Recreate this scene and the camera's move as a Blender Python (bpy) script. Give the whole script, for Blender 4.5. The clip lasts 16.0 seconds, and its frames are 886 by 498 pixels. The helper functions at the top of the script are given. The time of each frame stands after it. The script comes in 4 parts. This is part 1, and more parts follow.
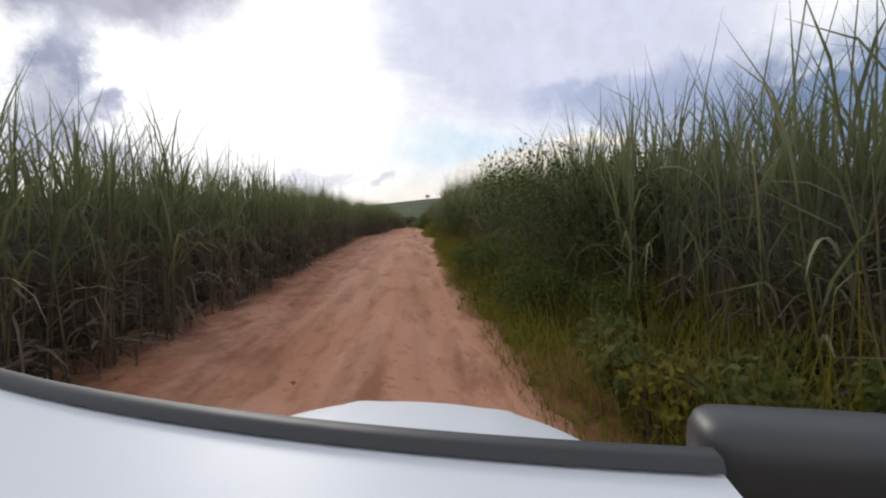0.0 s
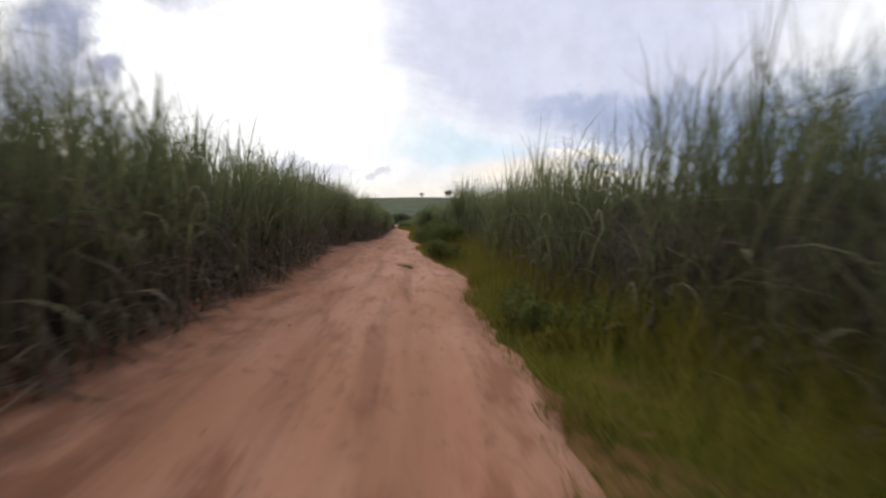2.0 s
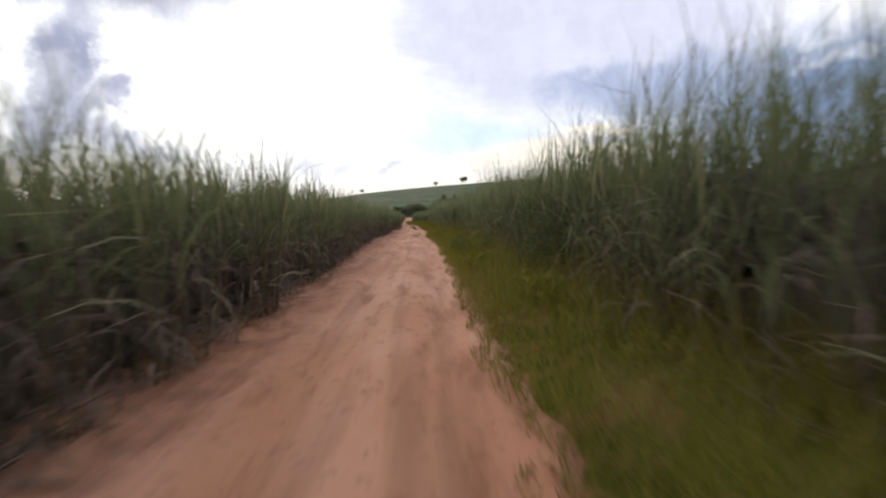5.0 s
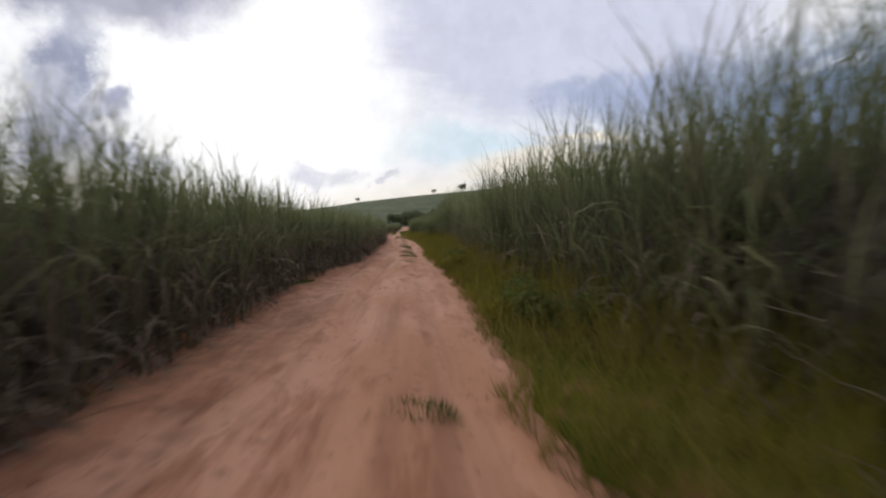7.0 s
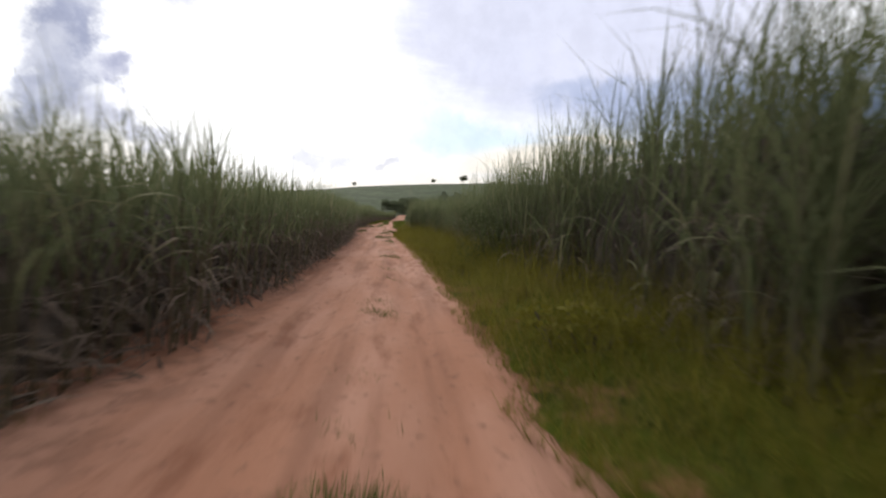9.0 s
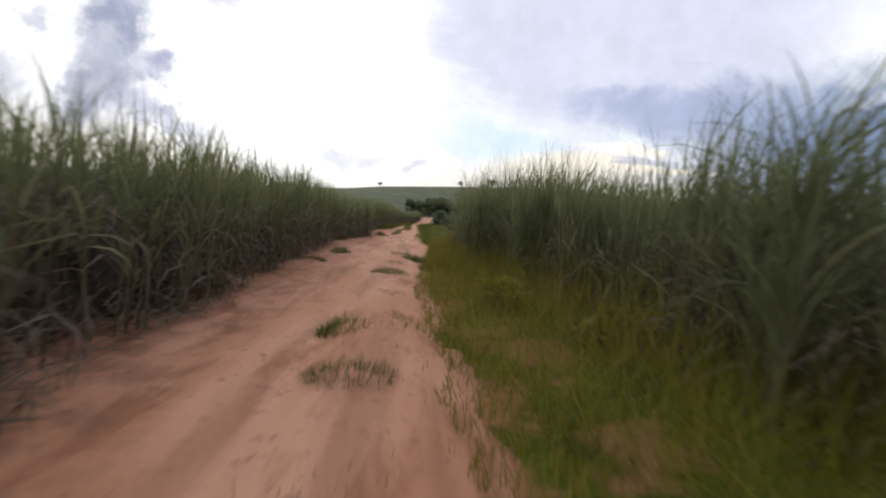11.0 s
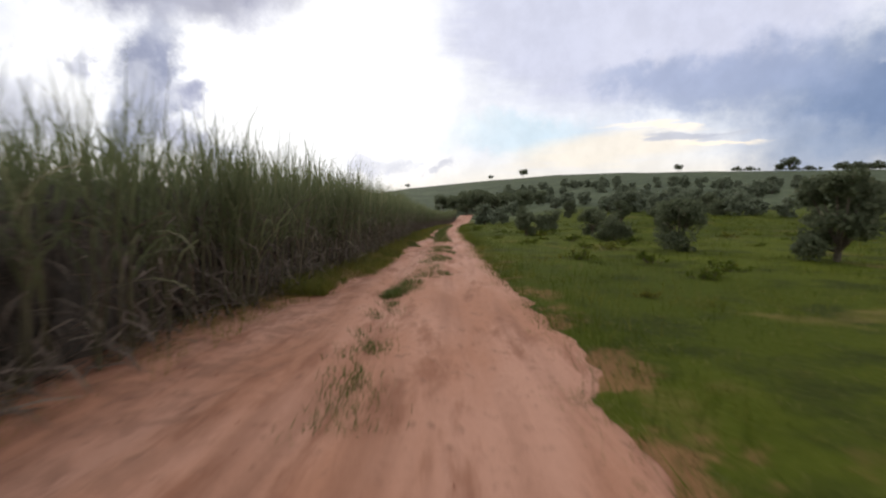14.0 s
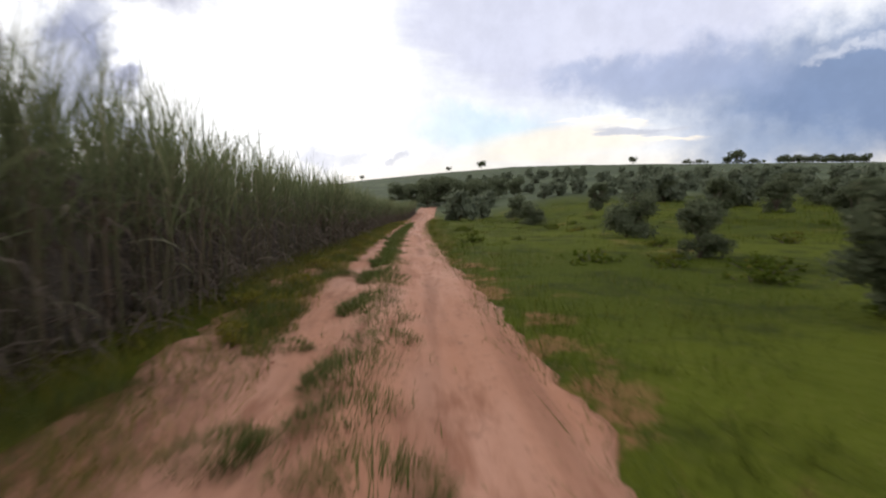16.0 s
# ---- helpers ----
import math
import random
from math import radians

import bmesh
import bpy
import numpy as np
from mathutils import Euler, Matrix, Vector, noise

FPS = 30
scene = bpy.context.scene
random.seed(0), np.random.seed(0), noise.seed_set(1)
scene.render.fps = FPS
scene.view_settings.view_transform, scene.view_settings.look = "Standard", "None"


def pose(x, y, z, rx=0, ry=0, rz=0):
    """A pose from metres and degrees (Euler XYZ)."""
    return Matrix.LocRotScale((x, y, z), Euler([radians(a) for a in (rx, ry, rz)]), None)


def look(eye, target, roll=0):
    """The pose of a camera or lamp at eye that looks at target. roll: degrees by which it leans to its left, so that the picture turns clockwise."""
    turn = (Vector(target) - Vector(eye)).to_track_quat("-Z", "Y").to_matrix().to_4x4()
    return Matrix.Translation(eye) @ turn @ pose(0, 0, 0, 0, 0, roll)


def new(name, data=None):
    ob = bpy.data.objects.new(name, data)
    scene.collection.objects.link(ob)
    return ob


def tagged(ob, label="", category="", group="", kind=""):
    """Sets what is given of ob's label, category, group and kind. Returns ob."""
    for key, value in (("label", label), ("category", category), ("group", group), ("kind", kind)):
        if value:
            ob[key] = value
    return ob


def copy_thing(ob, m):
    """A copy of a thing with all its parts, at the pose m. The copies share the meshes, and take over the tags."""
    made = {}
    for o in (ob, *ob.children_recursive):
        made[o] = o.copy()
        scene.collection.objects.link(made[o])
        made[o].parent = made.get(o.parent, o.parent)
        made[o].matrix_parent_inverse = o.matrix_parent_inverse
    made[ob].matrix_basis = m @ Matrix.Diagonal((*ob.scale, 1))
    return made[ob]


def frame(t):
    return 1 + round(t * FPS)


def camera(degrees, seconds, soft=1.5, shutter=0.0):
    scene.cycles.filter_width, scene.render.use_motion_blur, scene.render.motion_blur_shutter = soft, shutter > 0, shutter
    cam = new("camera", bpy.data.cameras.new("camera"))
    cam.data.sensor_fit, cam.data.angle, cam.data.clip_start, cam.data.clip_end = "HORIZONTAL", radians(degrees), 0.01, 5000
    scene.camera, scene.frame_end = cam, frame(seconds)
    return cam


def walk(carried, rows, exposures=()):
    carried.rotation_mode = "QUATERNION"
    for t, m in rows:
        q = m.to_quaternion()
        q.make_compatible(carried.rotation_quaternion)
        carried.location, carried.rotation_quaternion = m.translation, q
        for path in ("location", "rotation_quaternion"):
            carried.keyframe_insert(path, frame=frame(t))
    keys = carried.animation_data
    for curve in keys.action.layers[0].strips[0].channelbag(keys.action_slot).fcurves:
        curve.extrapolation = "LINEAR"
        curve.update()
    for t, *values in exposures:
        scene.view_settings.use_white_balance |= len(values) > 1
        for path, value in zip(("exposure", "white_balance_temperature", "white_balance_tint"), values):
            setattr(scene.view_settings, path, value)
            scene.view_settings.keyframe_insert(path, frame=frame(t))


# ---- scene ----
cam = camera(92.0, 16.0, soft=2.2, shutter=0.17)


def smooth(a, b, v):
    k = np.clip((np.asarray(v, float) - a) / (b - a), 0.0, 1.0)
    return k * k * (3 - 2 * k)


# the track's centre line: it swings a little right, then left, and straightens towards the pasture (along, slope)
SWING = np.array([(-60, 0.004), (-10, 0.004), (40, 0.012), (80, 0.022), (110, 0.011), (140, -0.005), (170, -0.026), (200, -0.057), (215, -0.062),
                  (230, -0.061), (245, -0.046), (260, -0.027), (275, -0.015), (290, -0.007), (305, 0.01), (325, 0.05), (345, 0.05)], float)
LINE_Y = np.arange(-60.0, 440.0, 0.5)
LINE_M = np.interp(LINE_Y, SWING[:, 0], SWING[:, 1])
LINE_X = np.cumsum(LINE_M) * 0.5
LINE_X -= np.interp(0, LINE_Y, LINE_X)
# a gentle climb at the start that eases off (along, gradient)
CLIMB = np.array([(-80, 0.0), (-60, 0.036), (12, 0.036), (22, 0.034), (32, 0.030), (42, 0.024), (50, 0.019), (58, 0.015), (68, 0.011), (86, 0.006),
                  (130, 0.001), (150, 0.0)], float)
CLIMB_Y = np.arange(-100.0, 200.0, 0.5)
CLIMB_Z = np.cumsum(np.interp(CLIMB_Y, CLIMB[:, 0], CLIMB[:, 1])) * 0.5
CLIMB_Z -= np.interp(0, CLIMB_Y, CLIMB_Z)


def line(y):
    return np.interp(y, LINE_Y, LINE_X)


def rise(y):
    return np.interp(y, CLIMB_Y, CLIMB_Z)


# seconds, metres along the track, yaw, pitch, roll
DRIVE = [
    (0.0, 0.0, -4.63, -2.66, 1.37), (0.034, 0.02, -4.63, -2.68, 1.4), (0.1, 1.2, -4.6, -2.8, 1.7),
    (0.5, 9.5, -4.11, -3.52, 3.40), (1.0, 19.0, -4.36, -2.52, 0.30), (1.5, 28.5, -4.10, -2.35, -0.40),
    (2.0, 38.0, -6.13, -2.57, -3.90), (2.5, 47.5, -5.06, -1.82, -1.40), (3.0, 57.0, -4.95, 0.33, 0.20),
    (3.5, 66.5, -5.51, -6.25, -2.50), (4.0, 76.0, -4.00, -5.29, 0.20),
    (4.6, 87.4, -3.9, -4.4, 0.5), (5.4, 102.6, -3.4, -3.9, 1.2),
    (6.5, 123.5, -2.25, -3.80, 2.00), (7.0, 132.8, -4.04, -2.94, 1.30), (7.5, 141.8, -3.84, -1.07, 2.30),
    (8.0, 150.4, -4.96, -8.98, -2.00), (8.5, 158.7, -5.14, -4.69, -2.92),
    (9.2, 169.6, -4.6, -4.0, -3.0), (10.2, 183.2, -3.2, -3.9, -4.2),
    (11.0, 193.0, -1.70, -3.79, -5.30), (11.5, 199.2, 1.77, -7.26, 0.10), (12.0, 205.5, 2.78, -3.34, -0.40),
    (12.5, 211.9, -0.67, -1.54, 5.70), (13.0, 218.5, -5.57, -8.67, -1.00), (13.5, 225.4, -0.59, -6.09, 0.90),
    (14.0, 232.5, 2.89, -4.22, 0.20), (14.5, 239.8, 0.53, -3.79, 1.68), (15.0, 247.4, -1.46, -4.20, 2.55),
    (15.5, 255.2, -2.00, -4.52, 1.15), (16.0, 263.2, -2.84, -5.19, 0.50)]
EYE = 1.60
walk(cam, [(t, pose(line(y), y, EYE + rise(y), 0, 0, yaw) @ pose(0, 0, 0, pitch) @ pose(0, 0, 0, 0, roll) @ pose(0, 0, 0, 90))
           for t, y, yaw, pitch, roll in DRIVE], exposures=[(0, 0.0), (2.5, 0.0), (3.0, -0.15), (3.5, -0.18), (4.0, 0.2), (6.5, 0.05), (7.0, -0.12), (7.5, -0.12), (8.0, 0.1), (8.5, 0.18), (11.0, 0.12), (11.5, 0.15), (12.0, 0.0), (13.0, 0.02), (13.5, 0.18), (14.0, 0.0), (14.5, 0.0), (15.5, 0.03), (16, 0.1)])

# ---------------------------------------------------------------- world and sun
SUN_AZ, SUN_EL = -17.0, 24.0


class Nodes:
    """Short hand for building node trees."""

    def __init__(self, tree):
        self.tree = tree

    def put(self, kind, **props):
        node = self.tree.nodes.new(kind)
        for key, value in props.items():
            setattr(node, key, value)
        return node

    def join(self, a, b):
        if isinstance(a, (int, float, tuple)):
            b.default_value = a
        else:
            self.tree.links.new(a, b)

    def math(self, op, *args):
        node = self.put("ShaderNodeMath", operation=op)
        for i, a in enumerate(args):
            self.join(a, node.inputs[i])
        return node.outputs[0]

    def ramp(self, value, a, b, c=0.0, d=1.0):
        node = self.put("ShaderNodeMapRange", interpolation_type="SMOOTHSTEP")
        for i, v in enumerate((value, a, b, c, d)):
            self.join(v, node.inputs[i])
        return node.outputs[0]

    def mix(self, fac, a, b):
        node = self.put("ShaderNodeMix", data_type="RGBA")
        self.join(fac, node.inputs[0])
        for v, s in ((a, node.inputs[6]), (b, node.inputs[7])):
            self.join((*v, 1.0) if isinstance(v, tuple) and len(v) == 3 else v, s)
        return node.outputs[2]

    def noise(self, vector, scale, detail=4.0, rough=0.55):
        node = self.put("ShaderNodeTexNoise")
        self.join(vector, node.inputs["Vector"])
        node.inputs["Scale"].default_value = scale
        node.inputs["Detail"].default_value = detail
        node.inputs["Roughness"].default_value = rough
        return node.outputs["Fac"]


def build_world():
    world = bpy.data.worlds.new("cloudy_sky")
    scene.world = world
    world.use_nodes = True
    tree = world.node_tree
    tree.nodes.clear()
    n = Nodes(tree)
    sky = n.put("ShaderNodeTexSky", sky_type="NISHITA", sun_disc=False,
                sun_elevation=radians(SUN_EL), sun_rotation=radians(SUN_AZ))
    dim = n.put("ShaderNodeVectorMath", operation="SCALE")
    n.join(sky.outputs[0], dim.inputs[0])
    dim.inputs["Scale"].default_value = 0.10
    where = n.put("ShaderNodeTexCoord").outputs["Generated"]
    axes = n.put("ShaderNodeSeparateXYZ")
    n.join(where, axes.inputs[0])
    x, y, z = axes.outputs
    deg = 57.2958
    az = n.math("MULTIPLY", n.math("ARCTAN2", x, y), deg)
    el = n.math("MULTIPLY", n.math("ARCSINE", z), deg)
    wob = n.noise(where, 7.0, 6.0, 0.6)
    wob2 = n.noise(where, 11.0, 6.0, 0.6)
    fine = n.noise(where, 30.0, 5.0, 0.6)
    azw = n.math("ADD", az, n.math("MULTIPLY", n.math("SUBTRACT", wob, 0.5), 10.0))
    elw = n.math("ADD", el, n.math("MULTIPLY", n.math("SUBTRACT", wob2, 0.5), 7.0))
    azw = n.math("ADD", azw, n.math("MULTIPLY", n.math("SUBTRACT", fine, 0.5), 5.0))
    elw = n.math("ADD", elw, n.math("MULTIPLY", n.math("SUBTRACT", fine, 0.5), 3.0))

    flat = n.put("ShaderNodeVectorMath", operation="MULTIPLY")
    n.join(where, flat.inputs[0])
    flat.inputs[1].default_value = (1.0, 1.0, 6.0)
    layer = n.noise(flat.outputs[0], 5.0, 6.0, 0.62)
    azl = n.math("ADD", az, n.math("MULTIPLY", n.math("SUBTRACT", layer, 0.5), 14.0))
    ell = n.math("ADD", el, n.math("MULTIPLY", n.math("SUBTRACT", layer, 0.5), 4.0))

    def cloud(a, e, ra, re, inner=0.55, outer=1.25, turn=0.0, layered=False):
        da, de = n.math("SUBTRACT", azl if layered else azw, a), n.math("SUBTRACT", ell if layered else elw, e)
        c, s = math.cos(radians(turn)), math.sin(radians(turn))
        p = n.math("DIVIDE", n.math("ADD", n.math("MULTIPLY", da, c), n.math("MULTIPLY", de, s)), ra)
        q = n.math("DIVIDE", n.math("SUBTRACT", n.math("MULTIPLY", de, c), n.math("MULTIPLY", da, s)), re)
        d = n.math("SQRT", n.math("ADD", n.math("MULTIPLY", p, p), n.math("MULTIPLY", q, q)))
        return n.ramp(d, inner, outer, 1.0, 0.0)

    def lay(col, amount, shape, tint):
        return n.mix(n.math("MULTIPLY", shape, amount), col, tint)

    # a thin veil over the blue, mottled
    veil = n.mix(n.ramp(n.noise(where, 3.0, 5.0), 0.35, 0.7), (0.78, 0.81, 0.92), (1.05, 1.06, 1.10))
    col = n.mix(0.86, dim.outputs[0], veil)
    # lavender sheet overhead with a sharp lower edge
    col = lay(col, 0.85, cloud(21, 24, 27, 11.8, 0.72, 1.08, 0, True), (0.68, 0.70, 0.86))
    # clear pale blue gap below it, cream towards the horizon
    col = lay(col, 0.85, cloud(4, 10.6, 15, 3.0, 0.4, 1.15), (0.68, 0.83, 0.94))
    col = lay(col, 0.85, n.ramp(el, 4.0, 9.0, 1.0, 0.0), (0.97, 0.90, 0.80))
    # heavy blue-grey bank towards the field
    col = lay(col, 0.95, cloud(49, 11.2, 21, 7.6, 0.4, 1.2), (0.20, 0.28, 0.46))
    col = lay(col, 0.8, cloud(30, 14.6, 13, 3.8, 0.3, 1.25, -2), (0.36, 0.43, 0.63))
    col = lay(col, 0.55, cloud(21, 16.6, 6, 1.6, 0.2, 1.4, 4), (0.36, 0.43, 0.63))
    col = lay(col, 0.7, cloud(40, 6.0, 9, 3.0, 0.3, 1.3), (0.30, 0.38, 0.54))
    col = lay(col, 0.9, cloud(18, 8.2, 13, 2.3, 0.4, 1.2, 2, True), (1.0, 0.92, 0.80))
    col = lay(col, 0.9, cloud(23.5, 10.6, 6.5, 0.6, 0.5, 1.15, -4, True), (1.12, 1.02, 0.88))
    col = lay(col, 0.75, cloud(26.5, 9.3, 5.5, 0.55, 0.5, 1.2, -3, True), (0.52, 0.55, 0.66))
    col = lay(col, 0.9, cloud(29.0, 8.1, 4.8, 0.5, 0.5, 1.15, -4, True), (1.15, 1.02, 0.84))
    col = lay(col, 0.8, cloud(51, 21.5, 12, 5.0, 0.0, 1.4), (1.08, 1.08, 1.1))
    col = lay(col, 0.45, cloud(46, 14.6, 3.2, 0.8, 0.2, 1.4), (0.95, 0.96, 1.02))
    # the white glare round the hidden sun
    col = lay(col, 0.8, cloud(-10, 11, 13, 7, 0.2, 1.5), (1.05, 1.05, 1.06))
    col = n.mix(cloud(-19.5, 16.5, 15, 14.5, 0.5, 1.5), col, (1.25, 1.25, 1.26))
    col = lay(col, 0.9, cloud(-44, 14, 7, 8, 0.4, 1.4), (1.12, 1.12, 1.14))
    # dark cloud above the glare and the ragged column hanging from it
    billow = n.ramp(n.noise(where, 9.0, 5.0, 0.6), 0.34, 0.66, 0.80, 1.0)
    wisp = n.ramp(n.noise(where, 22.0, 5.0, 0.6), 0.36, 0.62, 0.74, 1.0)

    def dark(col, amount, shape, tint):
        return lay(col, n.math("MULTIPLY", n.math("MULTIPLY", billow, wisp), amount), shape, tint)

    col = lay(col, n.math("MULTIPLY", billow, 0.95), cloud(-38, 29.5, 23, 10.0, 0.70, 1.08), (0.33, 0.34, 0.46))
    col = dark(col, 1.0, cloud(-36.6, 15.4, 3.3, 6.6, 0.45, 1.2, -10), (0.36, 0.39, 0.53))
    col = dark(col, 1.0, cloud(-38.0, 9.6, 2.4, 4.4, 0.40, 1.25, -22), (0.38, 0.41, 0.54))
    col = dark(col, 1.0, cloud(-32.4, 13.4, 2.7, 1.6, 0.35, 1.25, 20), (0.40, 0.42, 0.57))
    col = dark(col, 0.9, cloud(-34.2, 9.2, 3.2, 2.0, 0.3, 1.3), (0.46, 0.48, 0.62))
    col = dark(col, 0.85, cloud(-30.3, 7.6, 4.0, 1.8, 0.3, 1.3, -12), (0.55, 0.57, 0.70))
    col = dark(col, 0.9, cloud(-42.0, 14.6, 1.4, 1.0, 0.3, 1.3), (0.42, 0.44, 0.58))
    col = dark(col, 0.8, cloud(-47.0, 10.0, 4.5, 3.0, 0.3, 1.3), (0.45, 0.47, 0.60))
    col = lay(col, 0.35, cloud(-25.0, 23.0, 5.0, 2.2, 0.2, 1.4, 12), (0.62, 0.63, 0.76))
    # small clouds low down
    col = lay(col, 0.8, cloud(-12.4, 6.6, 3.6, 1.9, 0.2, 1.3), (0.72, 0.73, 0.83))
    col = lay(col, 0.75, cloud(-7.9, 6.9, 2.4, 1.7, 0.2, 1.3), (0.74, 0.75, 0.84))
    col = lay(col, 0.7, cloud(-3.3, 6.6, 1.7, 0.65, 0.2, 1.3, 25), (0.64, 0.65, 0.74))
    tone = n.ramp(n.noise(where, 16.0, 6.0, 0.62), 0.3, 0.7, 0.95, 1.05)
    shaded = n.put("ShaderNodeVectorMath", operation="SCALE")
    n.join(col, shaded.inputs[0])
    n.join(tone, shaded.inputs["Scale"])
    col = shaded.outputs[0]
    back = n.put("ShaderNodeBackground")
    n.join(col, back.inputs[0])
    back.inputs[1].default_value = 1.0
    n.join(back.outputs[0], n.put("ShaderNodeOutputWorld").inputs[0])


build_world()
sun_data = bpy.data.lights.new("sun", "SUN")
sun_data.energy, sun_data.angle, sun_data.color = 1.1, radians(14), (1.0, 0.95, 0.88)
sun = new("sun", sun_data)
sun_way = Vector((math.sin(radians(SUN_AZ)) * math.cos(radians(SUN_EL)),
                  math.cos(radians(SUN_AZ)) * math.cos(radians(SUN_EL)), math.sin(radians(SUN_EL))))
sun.matrix_world = look(sun_way * 100, (0, 0, 0))


# ---------------------------------------------------------------- materials
def material(name):
    m = bpy.data.materials.new(name)
    m.use_nodes = True
    m.node_tree.nodes.clear()
    return m, Nodes(m.node_tree)


def surface(n, shader):
    n.join(shader, n.put("ShaderNodeOutputMaterial").inputs[0])


def principled(n, colour, rough, bump=None, strength=0.3, distance=0.02, metal=0.0, spec=0.5, coat=0.0):
    p = n.put("ShaderNodeBsdfPrincipled")
    n.join((*colour, 1.0) if isinstance(colour, tuple) else colour, p.inputs["Base Color"])
    n.join(rough, p.inputs["Roughness"])
    p.inputs["Metallic"].default_value = metal
    p.inputs["Specular IOR Level"].default_value = spec
    p.inputs["Coat Weight"].default_value = coat
    if bump is not None:
        b = n.put("ShaderNodeBump")
        b.inputs["Strength"].default_value, b.inputs["Distance"].default_value = strength, distance
        n.join(bump, b.inputs["Height"])
        n.join(b.outputs[0], p.inputs["Normal"])
    return p.outputs[0]


def place(n):
    return n.put("ShaderNodeNewGeometry").outputs["Position"]


def soil(name, dark, mid, pale, stain):
    """Bare sandy earth: patches, damp stains, fine grain."""
    m, n = material(name)
    p = place(n)
    stretch = n.put("ShaderNodeVectorMath", operation="MULTIPLY")
    n.join(p, stretch.inputs[0])
    stretch.inputs[1].default_value = (1.0, 0.28, 1.0)
    big = n.noise(stretch.outputs[0], 0.9, 4)
    small = n.noise(p, 7.0, 5, 0.65)
    grain = n.noise(p, 60.0, 3, 0.7)
    col = n.mix(n.ramp(big, 0.36, 0.66), mid, pale)
    col = n.mix(n.ramp(n.noise(stretch.outputs[0], 2.6, 5, 0.6), 0.50, 0.68, 0.0, 0.85), col, dark)
    col = n.mix(n.ramp(small, 0.56, 0.70, 0.0, 0.7), col, stain)
    col = n.mix(n.math("MULTIPLY", grain, 0.25), col, pale)
    # darker lines that the wheels leave along the track
    at = n.put("ShaderNodeSeparateXYZ")
    n.join(p, at.inputs[0])
    lane = n.put("ShaderNodeCombineXYZ")
    track = n.put("ShaderNodeAttribute", attribute_name="across").outputs["Fac"]
    n.join(n.math("MULTIPLY", track, 2.3), lane.inputs[0])
    n.join(n.math("MULTIPLY", at.outputs[1], 0.16), lane.inputs[1])
    lines = n.ramp(n.noise(lane.outputs[0], 1.0, 3, 0.5), 0.46, 0.72, 0.0, 0.55)
    col = n.mix(lines, col, tuple(0.5 * (a + b) for a, b in zip(dark, stain)))
    # unworn, littered strip beside the cane
    across = n.put("ShaderNodeAttribute", attribute_name="across").outputs["Fac"]
    strip = n.math("MULTIPLY", n.ramp(across, -1.45, -2.1), n.ramp(n.noise(p, 2.4, 5, 0.65), 0.44, 0.62, 0.0, 0.5))
    col = n.mix(strip, col, tuple(v * 1.05 for v in stain))
    h = n.math("ADD", n.math("MULTIPLY", small, 1.0), n.math("MULTIPLY", grain, 0.35))
    surface(n, principled(n, col, 0.92, h, 0.55, 0.05, spec=0.2))
    return m


def leaf(name, a, b, c, glow=0.35, rough=0.55, patch=0.15):
    """Blades and leaves: each one its own tint, thin enough to let light through."""
    m, n = material(name)
    rnd = n.put("ShaderNodeNewGeometry").outputs["Random Per Island"]
    col = n.mix(n.ramp(rnd, 0.0, 0.7), a, b)
    col = n.mix(n.ramp(rnd, 0.86, 1.0), col, c)
    col = n.mix(n.math("MULTIPLY", n.noise(place(n), 1.1, 3), 0.35), col, tuple(v * 0.62 for v in a))
    col = n.mix(n.ramp(n.noise(place(n), 0.33, 4, 0.6), 0.50, 0.68, 0.0, patch), col, c)
    col = n.mix(n.ramp(n.noise(place(n), 0.55, 4, 0.6), 0.52, 0.66, 0.0, patch * 1.5), col, tuple(v * 0.5 for v in a))
    tr = n.put("ShaderNodeBsdfTranslucent")
    n.join(col, tr.inputs[0])
    mix = n.put("ShaderNodeMixShader")
    mix.inputs[0].default_value = glow
    n.join(principled(n, col, rough, spec=0.06), mix.inputs[1])
    n.join(tr.outputs[0], mix.inputs[2])
    surface(n, mix.outputs[0])
    return m


def mottled(name, a, b, c, scale, rough=0.9, bump=0.4):
    m, n = material(name)
    p = place(n)
    f1, f2 = n.noise(p, scale, 5, 0.6), n.noise(p, scale * 7.3, 4, 0.6)
    col = n.mix(n.ramp(f1, 0.35, 0.65), a, b)
    col = n.mix(n.ramp(f2, 0.5, 0.72, 0.0, 0.8), col, c)
    surface(n, principled(n, col, rough, n.math("ADD", f1, f2), bump, 0.08, spec=0.2))
    return m


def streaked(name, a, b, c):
    """Packed upright stalks and leaves, the shade among them coloured in: streaks that run up and down."""
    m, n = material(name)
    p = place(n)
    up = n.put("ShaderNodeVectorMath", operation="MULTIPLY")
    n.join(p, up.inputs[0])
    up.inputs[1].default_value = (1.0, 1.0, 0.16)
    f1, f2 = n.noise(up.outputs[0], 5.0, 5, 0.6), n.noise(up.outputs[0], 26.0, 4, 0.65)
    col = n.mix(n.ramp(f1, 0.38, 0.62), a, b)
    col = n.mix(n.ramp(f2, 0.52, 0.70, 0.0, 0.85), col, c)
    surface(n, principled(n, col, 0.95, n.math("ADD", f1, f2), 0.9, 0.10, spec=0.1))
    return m


